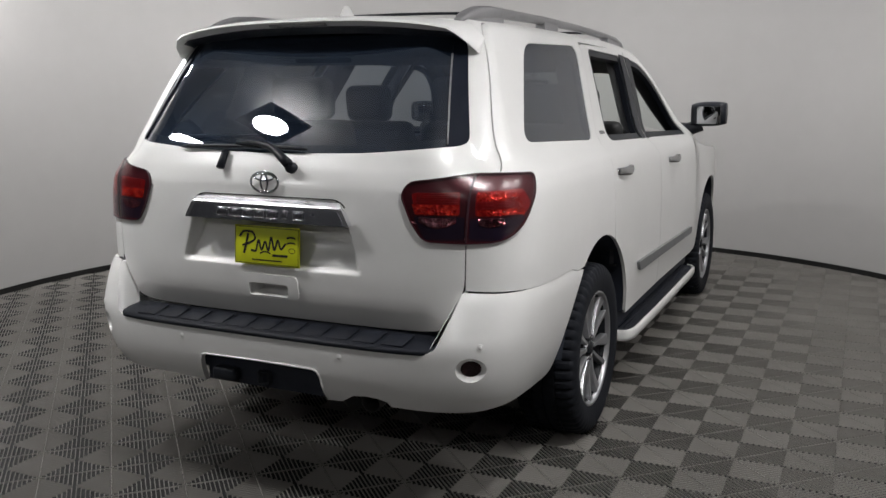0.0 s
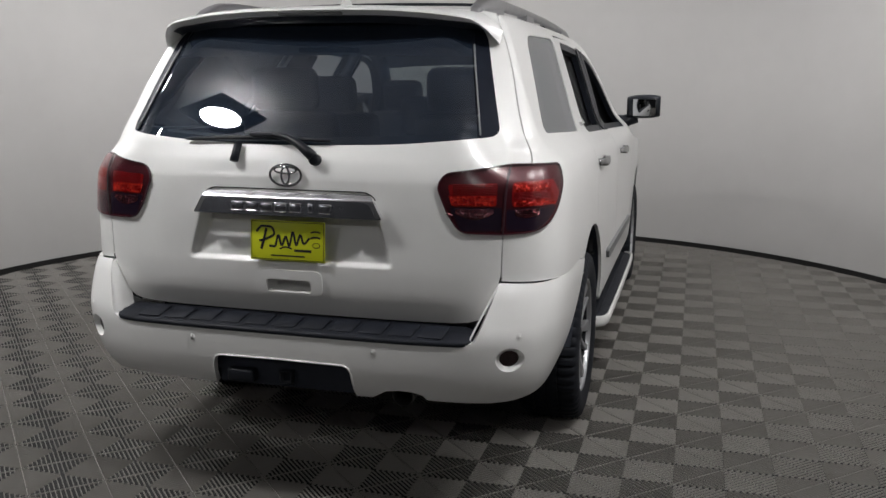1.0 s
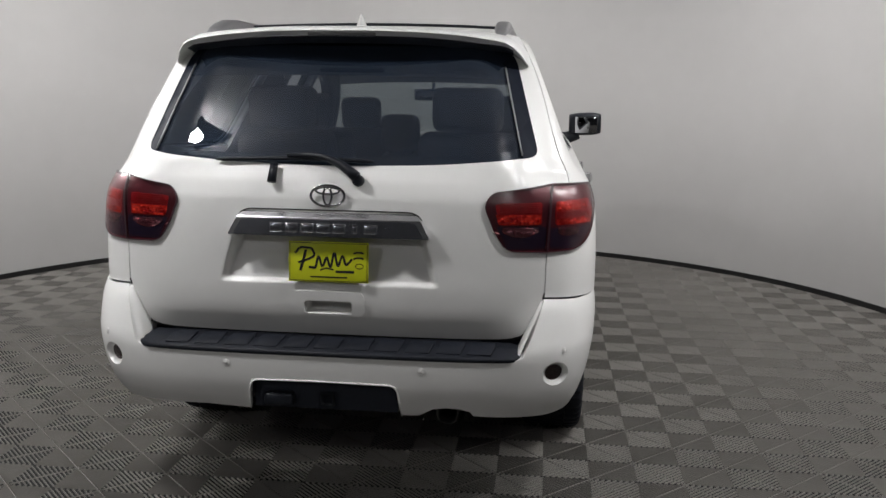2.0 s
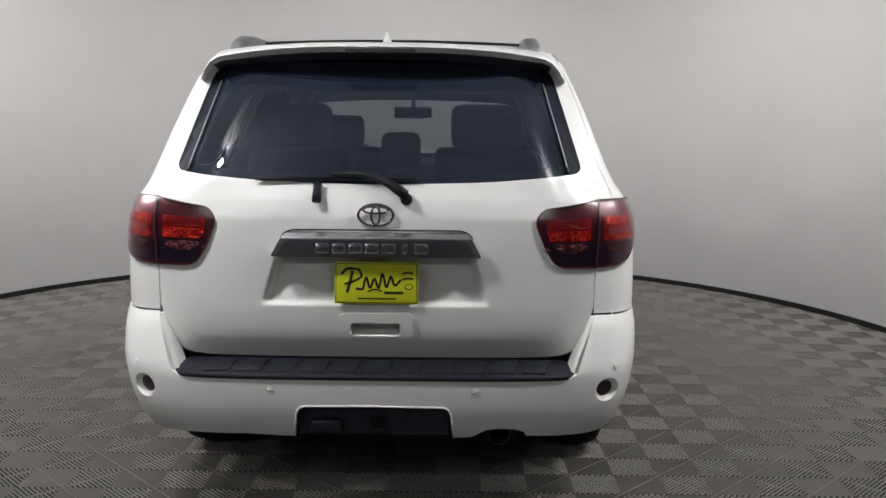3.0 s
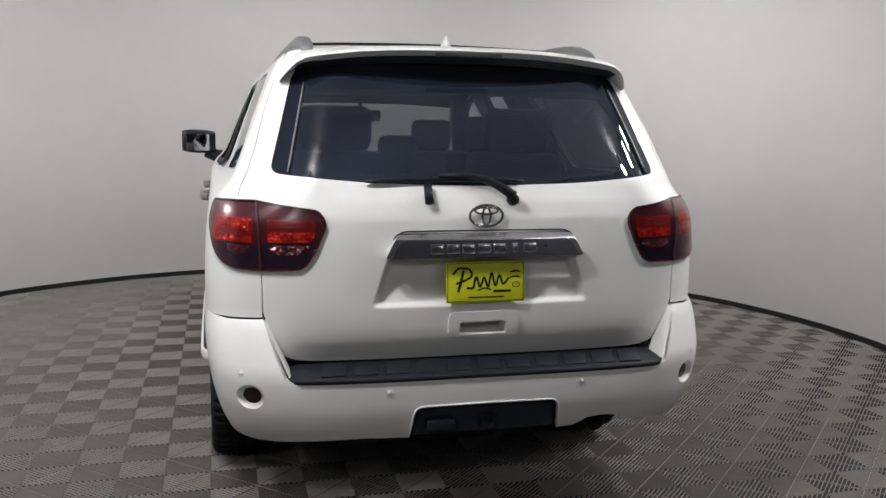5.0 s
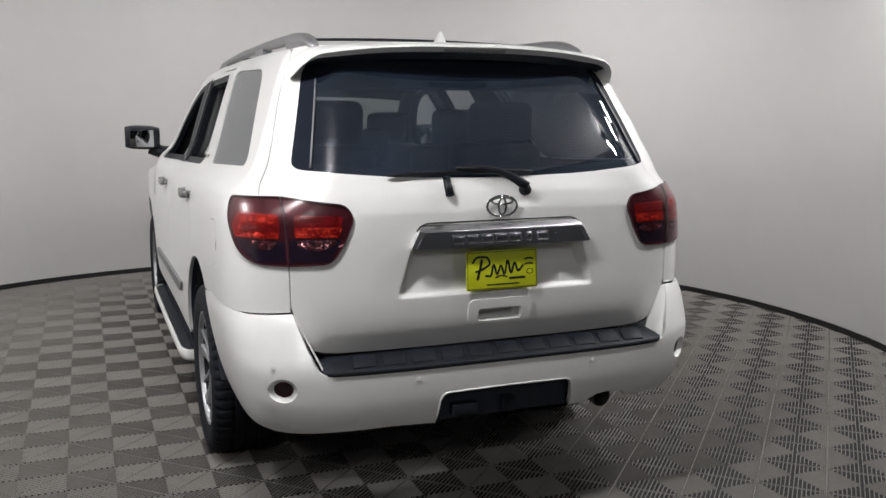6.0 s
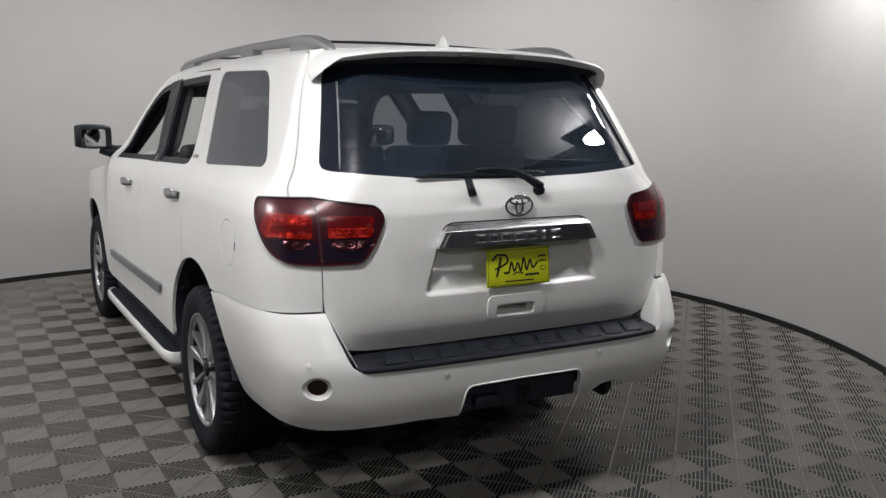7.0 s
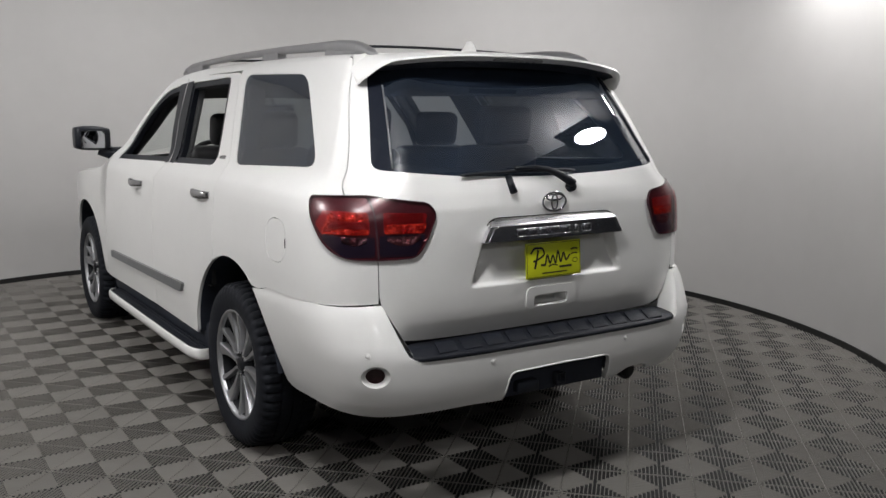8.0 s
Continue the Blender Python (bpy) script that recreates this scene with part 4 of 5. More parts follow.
if sum(f.normal.z for f in bm.faces) > 0:
    bmesh.ops.reverse_faces(bm, faces=bm.faces[:])
sharp(part("underside_panel", bm, M_PANEL, spoiler, "black underside panel of the spoiler"), 30)
bm = bmesh.new()
box(bm, (0.26, 0.012, 0.020), pose(0.0, 0.2535, 1.8285, 66), bevel=0.003)
stop = part("stop_lamp", bm, mat("dark_lamp", (0.26, 0.255, 0.26), 0.3, vary=0.1, scale=30), spoiler, "unlit dark high stop lamp")
for i in range(6):
    bm = bmesh.new()
    box(bm, (0.018, 0.004, 0.01), pose(-0.085 + 0.034 * i, 0.2500, 1.8228, 66), bevel=0.001)
    part("lamp_cell", bm, M_GREY, stop)

# ---- tail lamps ----


def lamp_cell(side, outline, material, off, nm, parent, label="", step=0.02, depth=0.006):
    return part(nm, sheet(skin(side, off), outline, [], step, depth, (side, -1, 0)), material, parent, label)


def facets(side, field, nu, nv, material, nm, parent, rng):
    """A moulded reflector: small plates, each tilted its own way, over the field."""
    bm = bmesh.new()
    for i in range(nu):
        for j in range(nv):
            t1, t2 = rng.uniform(-0.0018, 0.0018), rng.uniform(-0.0018, 0.0018)
            q = []
            for du, dv, h in ((0.06, 0.08, -t1 - t2), (0.94, 0.08, t1 - t2), (0.94, 0.92, t1 + t2), (0.06, 0.92, t2 - t1)):
                a, z = field((i + du) / nu, (j + dv) / nv)
                q.append(bm.verts.new(skin(side, 0.0058 + 0.6 * h)(a, z)))
            bm.faces.new(q)
    bmesh.ops.recalc_face_normals(bm, faces=bm.faces[:])
    for f in bm.faces:
        if f.normal.dot(Vector((0.5 * side, -1, 0))) < 0:
            f.normal_flip()
    return part(nm, bm, material, parent, smooth=False)


def tail_lamp(side):
    zs = [float(z) for z in np.linspace(1.052, 1.29, 16)]
    seam = [(0.790 + 0.05 * (z - 1.05), z) for z in zs]
    up = [(a - 0.0007, z) for a, z in seam]
    inner = rounded([(0.645, 1.057), (0.600, 1.13), (0.563, 1.220), (0.592, 1.266)] + up[::-1], [0.035, 0.0, 0.045, 0.035] + [0.0] * len(up), 5)
    e = [(0.150, 1.056), (0.228, 1.115), (0.312, 1.222), (0.345, 1.284)]
    edge = [(run_of(y, z), z) for y, z in e]
    down = [(a + 0.0007, z) for a, z in reversed(seam)]
    outer = rounded(edge + down, [0.05, 0.06, 0.06, 0.035] + [0.0] * len(down), 5)
    root = part("tail_lamp", sheet(skin(side, 0.0012), outer, [], 0.02, 0.012, (side, -1, 0)), M_MAROON, car, "smoked red tail lamp")
    inn = part("tail_lamp", sheet(skin(side, 0.0012), inner, [], 0.02, 0.012, (0, -1, 0)), M_MAROON, car, "smoked red tail lamp on the tailgate")
    sx = 0.796
    # dark lower floor, deep red field, bright faceted bars and the clear cells below them
    o0 = sx + 0.022
    for unit, shape in ((root, [(sx + 0.006, 1.140), (sx + 0.006, 1.066)] + [(a - 0.008, z + 0.006) for a, z in edge[:2]] + [(edge[1][0] + 0.018, 1.140)]),
                        (inn, [(0.610, 1.146), (0.652, 1.066), (sx - 0.010, 1.066), (sx - 0.010, 1.146)])):
        lamp_cell(side, rounded(shape, [0.004] * len(shape)), M_NAVY, 0.0028, "lamp_floor", unit, "dark navy lower field")
    lamp_cell(side, rounded([(o0, 1.234), (o0, 1.148), (o0 + 0.165, 1.148), (o0 + 0.195, 1.185), (o0 + 0.15, 1.236)], 0.015), M_DEEPRED, 0.0036, "red_field", root)
    lamp_cell(side, rounded([(0.603, 1.226), (0.622, 1.151), (sx - 0.026, 1.151), (sx - 0.026, 1.232)], 0.012), M_DEEPRED, 0.0036, "red_field", inn)
    rng = random.Random(5)
    facets(side, lambda u, v: (o0 + 0.004 + 0.090 * u, 1.200 + 0.030 * v), 13, 4, M_RED, "red_reflector", root, rng)
    facets(side, lambda u, v: (o0 + 0.094 + 0.062 * u + 0.020 * v * (1 - u), 1.230 - 0.068 * u**1.5 - 0.024 * (1 - v)), 9, 3, M_RED, "red_reflector", root, rng)
    facets(side, lambda u, v: (o0 + 0.004 + 0.155 * u, 1.149 + 0.022 * v), 20, 3, M_RED, "red_reflector", root, rng)
    facets(side, lambda u, v: (0.618 - 0.012 * v + (sx - 0.030 - 0.618 + 0.012 * v) * u, 1.153 + 0.036 * v), 19, 4, M_RED, "red_reflector", inn, rng)
    facets(side, lambda u, v: (o0 + 0.010 + 0.075 * u, 1.108 + 0.032 * v + 0.012 * (2 * u - 1)**2 * (1 - v)), 11, 4, M_SMOKY, "clear_reflector", root, rng)
    facets(side, lambda u, v: (0.630 + (sx - 0.036 - 0.630) * u, 1.106 + 0.038 * v + 0.022 * (2 * u - 1)**2 * (1 - v)), 16, 5, M_SILVER, "clear_reflector", inn, rng)
    for i in range(5):
        bm = bmesh.new()
        tube(bm, [skin(side, 0.005)(0.622 + (sx - 0.03 - 0.622) * u, 1.197 + i * 0.0075) for u in np.linspace(0, 1, 8)], 0.0018, 6)
        part("reflector_rib", bm, M_DEEPRED, inn)
        bm = bmesh.new()
        tube(bm, [skin(side, 0.005)(o0 + 0.006 + 0.125 * u, 1.175 + i * 0.0050) for u in np.linspace(0, 1, 8)], 0.0014, 6)
        part("reflector_rib", bm, M_DEEPRED, root)
    bm = bmesh.new()
    tube(bm, [skin(side, 0.003)(a, z) for a, z in seam], 0.0022, 6)
    part("lamp_joint", bm, M_BASE, root)
    for shape, unit in ((outer, root), (inner, inn)):
        pane = lamp_cell(side, shape, M_LENS, 0.0095, "lens", unit, "glossy smoked red lens", 0.03, 0.0)
        pane.visible_shadow = False
        lip = [p for p in offset(shape, -0.0045) if p[1] < 1.18]
        bm = bmesh.new()
        for cut in range(len(lip)):                       # starts the lip where the outline leaves the seam
            if abs(lip[cut - 1][1] - lip[cut][1]) + abs(lip[cut - 1][0] - lip[cut][0]) > 0.06:
                lip = lip[cut:] + lip[:cut]
                break
        lip = [p for p in lip if (p[0] < sx - 0.001 if unit is inn else p[0] > sx + 0.002)]
        tube(bm, [skin(side, -0.0005)(a, z) for a, z in lip], 0.0048, 8)
        part("lamp_lip", bm, M_PAINT, unit, "white painted lip under the lamp")
        part("lamp_rim", sheet(skin(side, 0.0100), shape, [offset(shape, 0.003)], 0.03, 0.010, (side, -1, 0)), M_MAROON, unit)


tail_lamp(1)
tail_lamp(-1)

# ---- rear bumper ----
WB = curve1([0.40, 0.45, 0.50, 0.60, 0.737, 0.80, 0.885], [0.900, 0.922, 0.942, 0.970, 0.990, 0.993, 0.984])
yB = curve1([0.40, 0.44, 0.50, 0.58, 0.66, 0.70, 0.74, 0.80, 0.85, 0.885], [0.005, -0.038, -0.072, -0.088, -0.092, -0.087, -0.072, -0.048, -0.028, -0.006])


def rear_b(x, z):
    u = min(0.9995, abs(x) / WB(z))
    return yB(z) + 0.66 * (1 - (1 - u**4.8)**(1 / 4.8)) + 0.012 * u * u


def half_b(y, z):
    u = 1.0
    for _ in range(3):
        v = min(1.0, max(0.0, (y - yB(z) - 0.012 * u * u) / 0.66))
        u = (1 - (1 - v)**4.8)**(1 / 4.8)
    return WB(z) * u


def bump_at(a, z):
    s = 0.9 * WB(z)
    if a <= s:
        return Vector((a, rear_b(a, z), z))
    y = rear_b(s, z) + a - s
    return Vector((half_b(y, z), y, z))


def run_b(y, z):
    return 0.9 * WB(z) + y - rear_b(0.9 * WB(z), z)


def bumper_fn(off=0.0):
    def fn(a, z):
        p = off_skin(bump_at, abs(a), z, off)
        return Vector((math.copysign(p.x, a) if a else 0.0, p.y, p.z))
    return fn


top = [(0.0, 0.681), (0.64, 0.681), (0.70, 0.678), (0.722, 0.688), (0.735, 0.715), (0.753, 0.765), (0.769, 0.815), (0.782, 0.86), (0.7885, 0.8815)]
flankp = [(0.13, 0.8735), (0.25, 0.871), (0.45, 0.867), (0.62, 0.865), (0.70, 0.861), (0.785, 0.840)]
arc = [(y, z) for y, z in arch(REAR_AXLE, 125, 174, 14)]
lowr = [(0.610, 0.440), (0.56, 0.436), (0.48, 0.440), (0.36, 0.443)]
bottom = [(0.815, 0.438), (0.65, 0.448), (0.545, 0.455), (0.535, 0.475), (0.50, 0.487), (0.45, 0.490), (0.40, 0.484), (0.365, 0.462), (0.345, 0.450), (0.283, 0.447), (0.272, 0.545), (0.262, 0.563), (0.245, 0.570), (0.0, 0.573)]
bl = [(0.815, 0.438), (0.65, 0.448), (0.45, 0.455), (0.345, 0.450), (0.283, 0.447), (0.272, 0.545), (0.262, 0.563), (0.245, 0.570), (0.0, 0.573)]
rightp = top + [(run_b(y, z), z) for y, z in flankp + arc + lowr] + bottom
leftp = top + [(run_b(y, z), z) for y, z in flankp + arc + lowr] + bl
outline = rightp[:-1] + [(0.0, 0.573)] + [(-a, z) for a, z in reversed(leftp[1:-1])]
REFL = [[(sx + 0.046 * math.cos(t), 0.618 + 0.045 * math.sin(t)) for t in (2 * math.pi * i / 32 for i in range(32))] for sx in (0.838, -0.838)]
bumper = part("rear_bumper", sheet(bumper_fn(), outline, REFL, 0.026, 0.02, (0, -1, 0)), M_PAINT, car)
for sx in (1, -1):
    fn = bumper_fn()
    n = 32
    rings = []
    for r, dep in ((0.046, 0.0), (0.043, 0.007), (0.036, 0.017), (0.031, 0.022), (0.030, 0.026)):
        ring = []
        for i in range(n):
            t = 2 * math.pi * i / n
            p = fn(sx * 0.838 + r * math.cos(t), 0.618 + r * 0.975 * math.sin(t))
            c = fn(sx * 0.838, 0.618)
            p = p * 1.0
            d = Vector((-sx * 0.35, 0.94, 0))
            ring.append(p + d * dep)
        rings.append(ring)
    bm = bmesh.new()
    loft(bm, rings, close=True, caps=False)
    bmesh.ops.recalc_face_normals(bm, faces=bm.faces[:])
    bmesh.ops.reverse_faces(bm, faces=bm.faces[:])
    cup = part("reflector_cup", bm, M_PAINT, bumper, "round white cup in the bumper")
    bm = bmesh.new()
    vs = [bm.verts.new(p) for p in rings[-2]]
    bm.faces.new(vs)
    bm.normal_update()
    if bm.faces[:][0].normal.y > 0:
        bmesh.ops.reverse_faces(bm, faces=bm.faces[:])
    part("reflector", bm, mat("dark_red_reflector", (0.022, 0.006, 0.008), 0.2, vary=0.2, scale=60), bumper, "dark red round reflector")
for a, z in ((0.360, 0.632), (-0.360, 0.632), (0.868, 0.700), (-0.868, 0.700)):
    c = bumper_fn(0.001)(a, z)
    nrm = (bumper_fn(0.02)(a, z) - bumper_fn(0.0)(a, z)).normalized()
    bm = bmesh.new()
    m = Matrix.Translation(c) @ nrm.to_track_quat("Z", "Y").to_matrix().to_4x4()
    lathe(bm, [(0.0, 0.001), (0.0078, 0.001), (0.0085, -0.0008), (0.0095, -0.0008), (0.0102, 0.0012), (0.0122, 0.0008), (0.013, -0.001)], m, 20)
    bmesh.ops.remove_doubles(bm, verts=bm.verts[:], dist=1e-6)
    bmesh.ops.recalc_face_normals(bm, faces=bm.faces[:])
    part("parking_sensor", bm, M_PAINT, bumper, "round white parking sensor")
# cheeks of the bumper beside the tailgate's lower corners
for s in (1, -1):
    cheek = resample([(0.702, 0.679), (0.722, 0.688), (0.735, 0.715), (0.753, 0.765), (0.769, 0.815), (0.782, 0.86), (0.789, 0.877), (0.7895, 0.8775)], 0.008)[:-1]
    bm = bmesh.new()
    rows = [[Vector((s * (p.x - k * 0.012), p.y + k * 0.10, p.z + 0.004 * k)) for p in (bumper_fn(-0.001)(a, z) for a, z in cheek)] for k in (0.0, 0.04, 0.1, 0.2, 0.35, 0.55, 0.75, 1.0)]
    for row, k in zip(rows, (0.0, 0.04, 0.1, 0.2, 0.35, 0.55, 0.75, 1.0)):
        for p in row:
            p.x -= s * 0.010 * math.sin(math.pi / 2 * min(1.0, k / 0.35)) * (1 - k)
    loft(bm, rows)
    bm.normal_update()
    if sum(f.normal.x * s * f.calc_area() for f in bm.faces) > 0:
        bmesh.ops.reverse_faces(bm, faces=bm.faces[:])
    part("bumper_cheek", bm, M_PAINT, bumper)
# bright lip round the hitch opening
bm = bmesh.new()
lipline = [(-0.285, 0.449), (-0.274, 0.545), (-0.264, 0.565), (-0.246, 0.573), (0.0, 0.576), (0.246, 0.573), (0.264, 0.565), (0.274, 0.545), (0.285, 0.449)]
tube(bm, [bumper_fn(0.001)(a, z) for a, z in resample(lipline + [(0.2851, 0.4491)], 0.02)[:-1] if z > 0.448 and (z > 0.46 or abs(a) > 0.28)], 0.0035, 6)
part("opening_lip", bm, M_PAINT, bumper)
# black step pad with its raised ridges
bm = bmesh.new()
secs = []
for x in np.linspace(-0.718, 0.718, 61):
    e = smooth((0.728 - abs(x)) / 0.05)
    yf = rear_b(x, 0.681) - 0.004 + 0.03 * (1 - e)
    yb = max(0.042 + 0.02 * (1 - e), yf + 0.012)
    zb = 0.684 + (0.716 - 0.684) * e
    secs.append([(x, yf + 0.006, 0.668), (x, yf - 0.003, 0.673), (x, yf - 0.003, 0.684), (x, yf + 0.006, 0.690), (x, yf + 0.04 * e + 0.004, 0.696 + 0.006 * e), (x, 0.5 * (yf + yb), 0.5 * (0.69 + zb) + 0.006 * e), (x, yb, zb), (x, yb, zb - 0.05)])
loft(bm, secs)
bmesh.ops.recalc_face_normals(bm, faces=bm.faces[:])
if sum(f.normal.z for f in bm.faces) < 0:
    bmesh.ops.reverse_faces(bm, faces=bm.faces[:])
pad = part("step_pad", bm, M_PLASTIC, bumper, "black textured bumper step pad")
for i in range(11):
    x = -0.56 + 0.112 * i
    yf = rear_b(x, 0.681)
    bm = bmesh.new()
    box(bm, (0.088, 0.075, 0.007), pose(x, 0.5 * (yf + 0.03) - 0.008, 0.708, 21, 0, 0), bevel=0.003)
    for v in bm.verts:
        v.co.x += (v.co.y - yf) * 0.25
    part("pad_ridge", bm, M_PLASTIC, pad)

# ---- underside: hitch, exhaust, axle, tank ----
bm = bmesh.new()
box(bm, (1.10, 0.06, 0.10), pose(0, 0.10, 0.505), bevel=0.02)
hitch = part("tow_hitch", bm, M_UNDER, car, "black tow hitch crossbar with receiver")
bm = bmesh.new()
box(bm, (0.54, 0.02, 0.12), pose(0, -0.035, 0.515), bevel=0.006)
part("hitch_cover", bm, M_UNDER, hitch)
bm = bmesh.new()
lathe(bm, [(0.036, 0.0), (0.036, 0.10), (0.027, 0.10), (0.027, 0.0)], pose(0.01, 0.03, 0.50, 90, 0, 0) @ pose(0, 0, 0, 0, 0, 45), 4, closed=True)
part("receiver", bm, M_TRIM, hitch)
bm = bmesh.new()
box(bm, (0.11, 0.05, 0.05), pose(-0.17, -0.055, 0.495), bevel=0.01)
part("wiring_socket", bm, M_TRIM, hitch)
bm = bmesh.new()
prof = [(0.040, 0.0), (0.041, 0.004), (0.040, 0.42), (0.036, 0.42), (0.036, 0.002)]
lathe(bm, prof, pose(0.45, -0.02, 0.452, -84, 0, 0), 24, closed=True)
part("exhaust_tip", bm, M_STEEL, car, "dull steel exhaust tip")
bm = bmesh.new()
tube(bm, [(0.45, 0.35, 0.455), (0.45, 0.7, 0.46), (0.40, 1.0, 0.46), (0.36, 1.6, 0.40)], 0.036, 12)
part("exhaust_pipe", bm, M_UNDER, car)
bm = bmesh.new()
box(bm, (1.30, 3.3, 0.10), pose(0, 2.75, 0.42), bevel=0.03)
box(bm, (1.05, 0.9, 0.14), pose(0, 0.58, 0.60), bevel=0.03)
box(bm, (1.5, 1.0, 0.12), pose(0, 4.45, 0.42), bevel=0.03)
part("underbody", bm, M_UNDER, car, "dark chassis underside")
bm = bmesh.new()
tube(bm, [(-0.8, REAR_AXLE, AXLE_Z), (-0.25, REAR_AXLE, AXLE_Z), (-0.12, REAR_AXLE, AXLE_Z), (0.12, REAR_AXLE, AXLE_Z), (0.25, REAR_AXLE, AXLE_Z), (0.8, REAR_AXLE, AXLE_Z)], [0.05, 0.055, 0.13, 0.13, 0.055, 0.05], 16)
part("rear_axle", bm, M_UNDER, car)


# ---- wheels ----
TYRE_R = 0.396


def wheel(side, y):
    m = pose(side * 0.842, y, AXLE_Z + 0.003, 0, 90 * side, 0)      # local z looks outwards
    bm = bmesh.new()
    prof = [(0.255, -0.115), (0.262, -0.125), (0.30, -0.138), (0.345, -0.141), (0.375, -0.132), (0.388, -0.118), (0.394, -0.095)]
    for c in (-0.055, 0.0, 0.055):
        prof += [(TYRE_R, c - 0.024), (TYRE_R, c - 0.005), (TYRE_R - 0.010, c - 0.004), (TYRE_R - 0.010, c + 0.004), (TYRE_R, c + 0.005), (TYRE_R, c + 0.024)]
    prof += [(0.394, 0.095), (0.388, 0.118), (0.375, 0.132), (0.345, 0.141), (0.30, 0.138), (0.268, 0.128), (0.262, 0.118)]
    rings = lathe(bm, prof, m, 216)
    inv = m.inverted()
    for ring, (r, h) in zip(rings, prof):
        if abs(h) > 0.045 and r > 0.372:
            shift = 2 if h > 0 else 0
            for i, v in enumerate(ring):
                if (i + shift) % 4 == 0:
                    p = inv @ v.co
                    v.co = m @ Vector((p.x * (r - 0.011) / r, p.y * (r - 0.011) / r, p.z))
    bmesh.ops.recalc_face_normals(bm, faces=bm.faces[:])
    hub = part("wheel", bm, M_RUBBER, car, "black all-terrain tyre on a two-tone alloy wheel")
    sharp(hub, 40)
    bm = bmesh.new()
    lathe(bm, [(0.252, -0.11), (0.24, -0.06), (0.238, 0.06), (0.244, 0.095), (0.250, 0.104)], m, 60)
    bmesh.ops.recalc_face_normals(bm, faces=bm.faces[:])
    bmesh.ops.reverse_faces(bm, faces=bm.faces[:])
    part("rim_barrel", bm, M_RIMDARK, hub, "dark inner barrel of the rim")
    bm = bmesh.new()
    lathe(bm, [(0.250, 0.104), (0.253, 0.120), (0.259, 0.126), (0.266, 0.126), (0.269, 0.119), (0.264, 0.110)], m, 60)
    bmesh.ops.recalc_face_normals(bm, faces=bm.faces[:])
    part("rim", bm, M_ALU, hub, "machined alloy rim edge")
    bm = bmesh.new()
    lathe(bm, [(0.0, 0.03), (0.12, 0.035), (0.24, 0.02)], m, 40)
    bmesh.ops.remove_doubles(bm, verts=bm.verts[:], dist=1e-5)
    part("brake_disc", bm, M_UNDER, hub)
    for k in range(6):
        t = 60 * k + 12
        # a wide forked spoke: dark body with two machined legs
        bm = bmesh.new()
        secs = []
        for u in np.linspace(0, 1, 7):
            r = 0.055 + 0.195 * u
            w = 0.022 + 0.034 * u
            h = 0.092 + 0.012 * u - 0.012 * math.sin(math.pi * u)
            secs.append([m @ pose(0, 0, 0, 0, 0, t) @ Vector((r, yy, hh)) for yy, hh in ((-w, h - 0.045), (-w, h - 0.012), (-w * 0.5, h - 0.016), (w * 0.5, h - 0.016), (w, h - 0.012), (w, h - 0.045))])
        loft(bm, secs, close=True)
        bmesh.ops.recalc_face_normals(bm, faces=bm.faces[:])
        part("spoke", bm, M_RIMDARK, hub)
        for sg in (1, -1):
            bm = bmesh.new()
            secs = []
            for u in np.linspace(0, 1, 7):
                r = 0.06 + 0.190 * u
                c = sg * (0.0150 + 0.042 * u)
                w = 0.0085 + 0.0235 * u * u if sg > 0 else 0.0065 + 0.0065 * u
                h = 0.104 + 0.012 * u - 0.006 * math.sin(math.pi * u)
                secs.append([m @ pose(0, 0, 0, 0, 0, t) @ Vector((r, c + dy, hh)) for dy, hh in ((-w * 1.1, h - 0.03), (-w, h - 0.004), (-w * 0.86, h), (w * 0.86, h), (w, h - 0.004), (w * 1.1, h - 0.03))])
            loft(bm, secs, close=True)
            bmesh.ops.recalc_face_normals(bm, faces=bm.faces[:])
            sharp(part("spoke_leg", bm, M_ALU, hub))
    bm = bmesh.new()
    lathe(bm, [(0.0, 0.108), (0.030, 0.107), (0.035, 0.102), (0.036, 0.07)], m, 24)
    bmesh.ops.remove_doubles(bm, verts=bm.verts[:], dist=1e-5)
    part("hub_cap", bm, M_RIMDARK, hub)
    bm = bmesh.new()
    lathe(bm, [(0.036, 0.090), (0.068, 0.086), (0.075, 0.075), (0.076, 0.05)], m, 30)
    part("hub_face", bm, M_RIMDARK, hub)
    for k in range(5):
        t = radians(72 * k + 30)
        bm = bmesh.new()
        lathe(bm, [(0.0, 0.104), (0.008, 0.103), (0.0105, 0.098), (0.011, 0.082)], m @ pose(0.054 * math.cos(t), 0.054 * math.sin(t), 0), 8)
        bmesh.ops.remove_doubles(bm, verts=bm.verts[:], dist=1e-5)
        part("lug_nut", bm, M_CHROME, hub)


for s in (1, -1):
    wheel(s, REAR_AXLE)
    wheel(s, FRONT_AXLE)

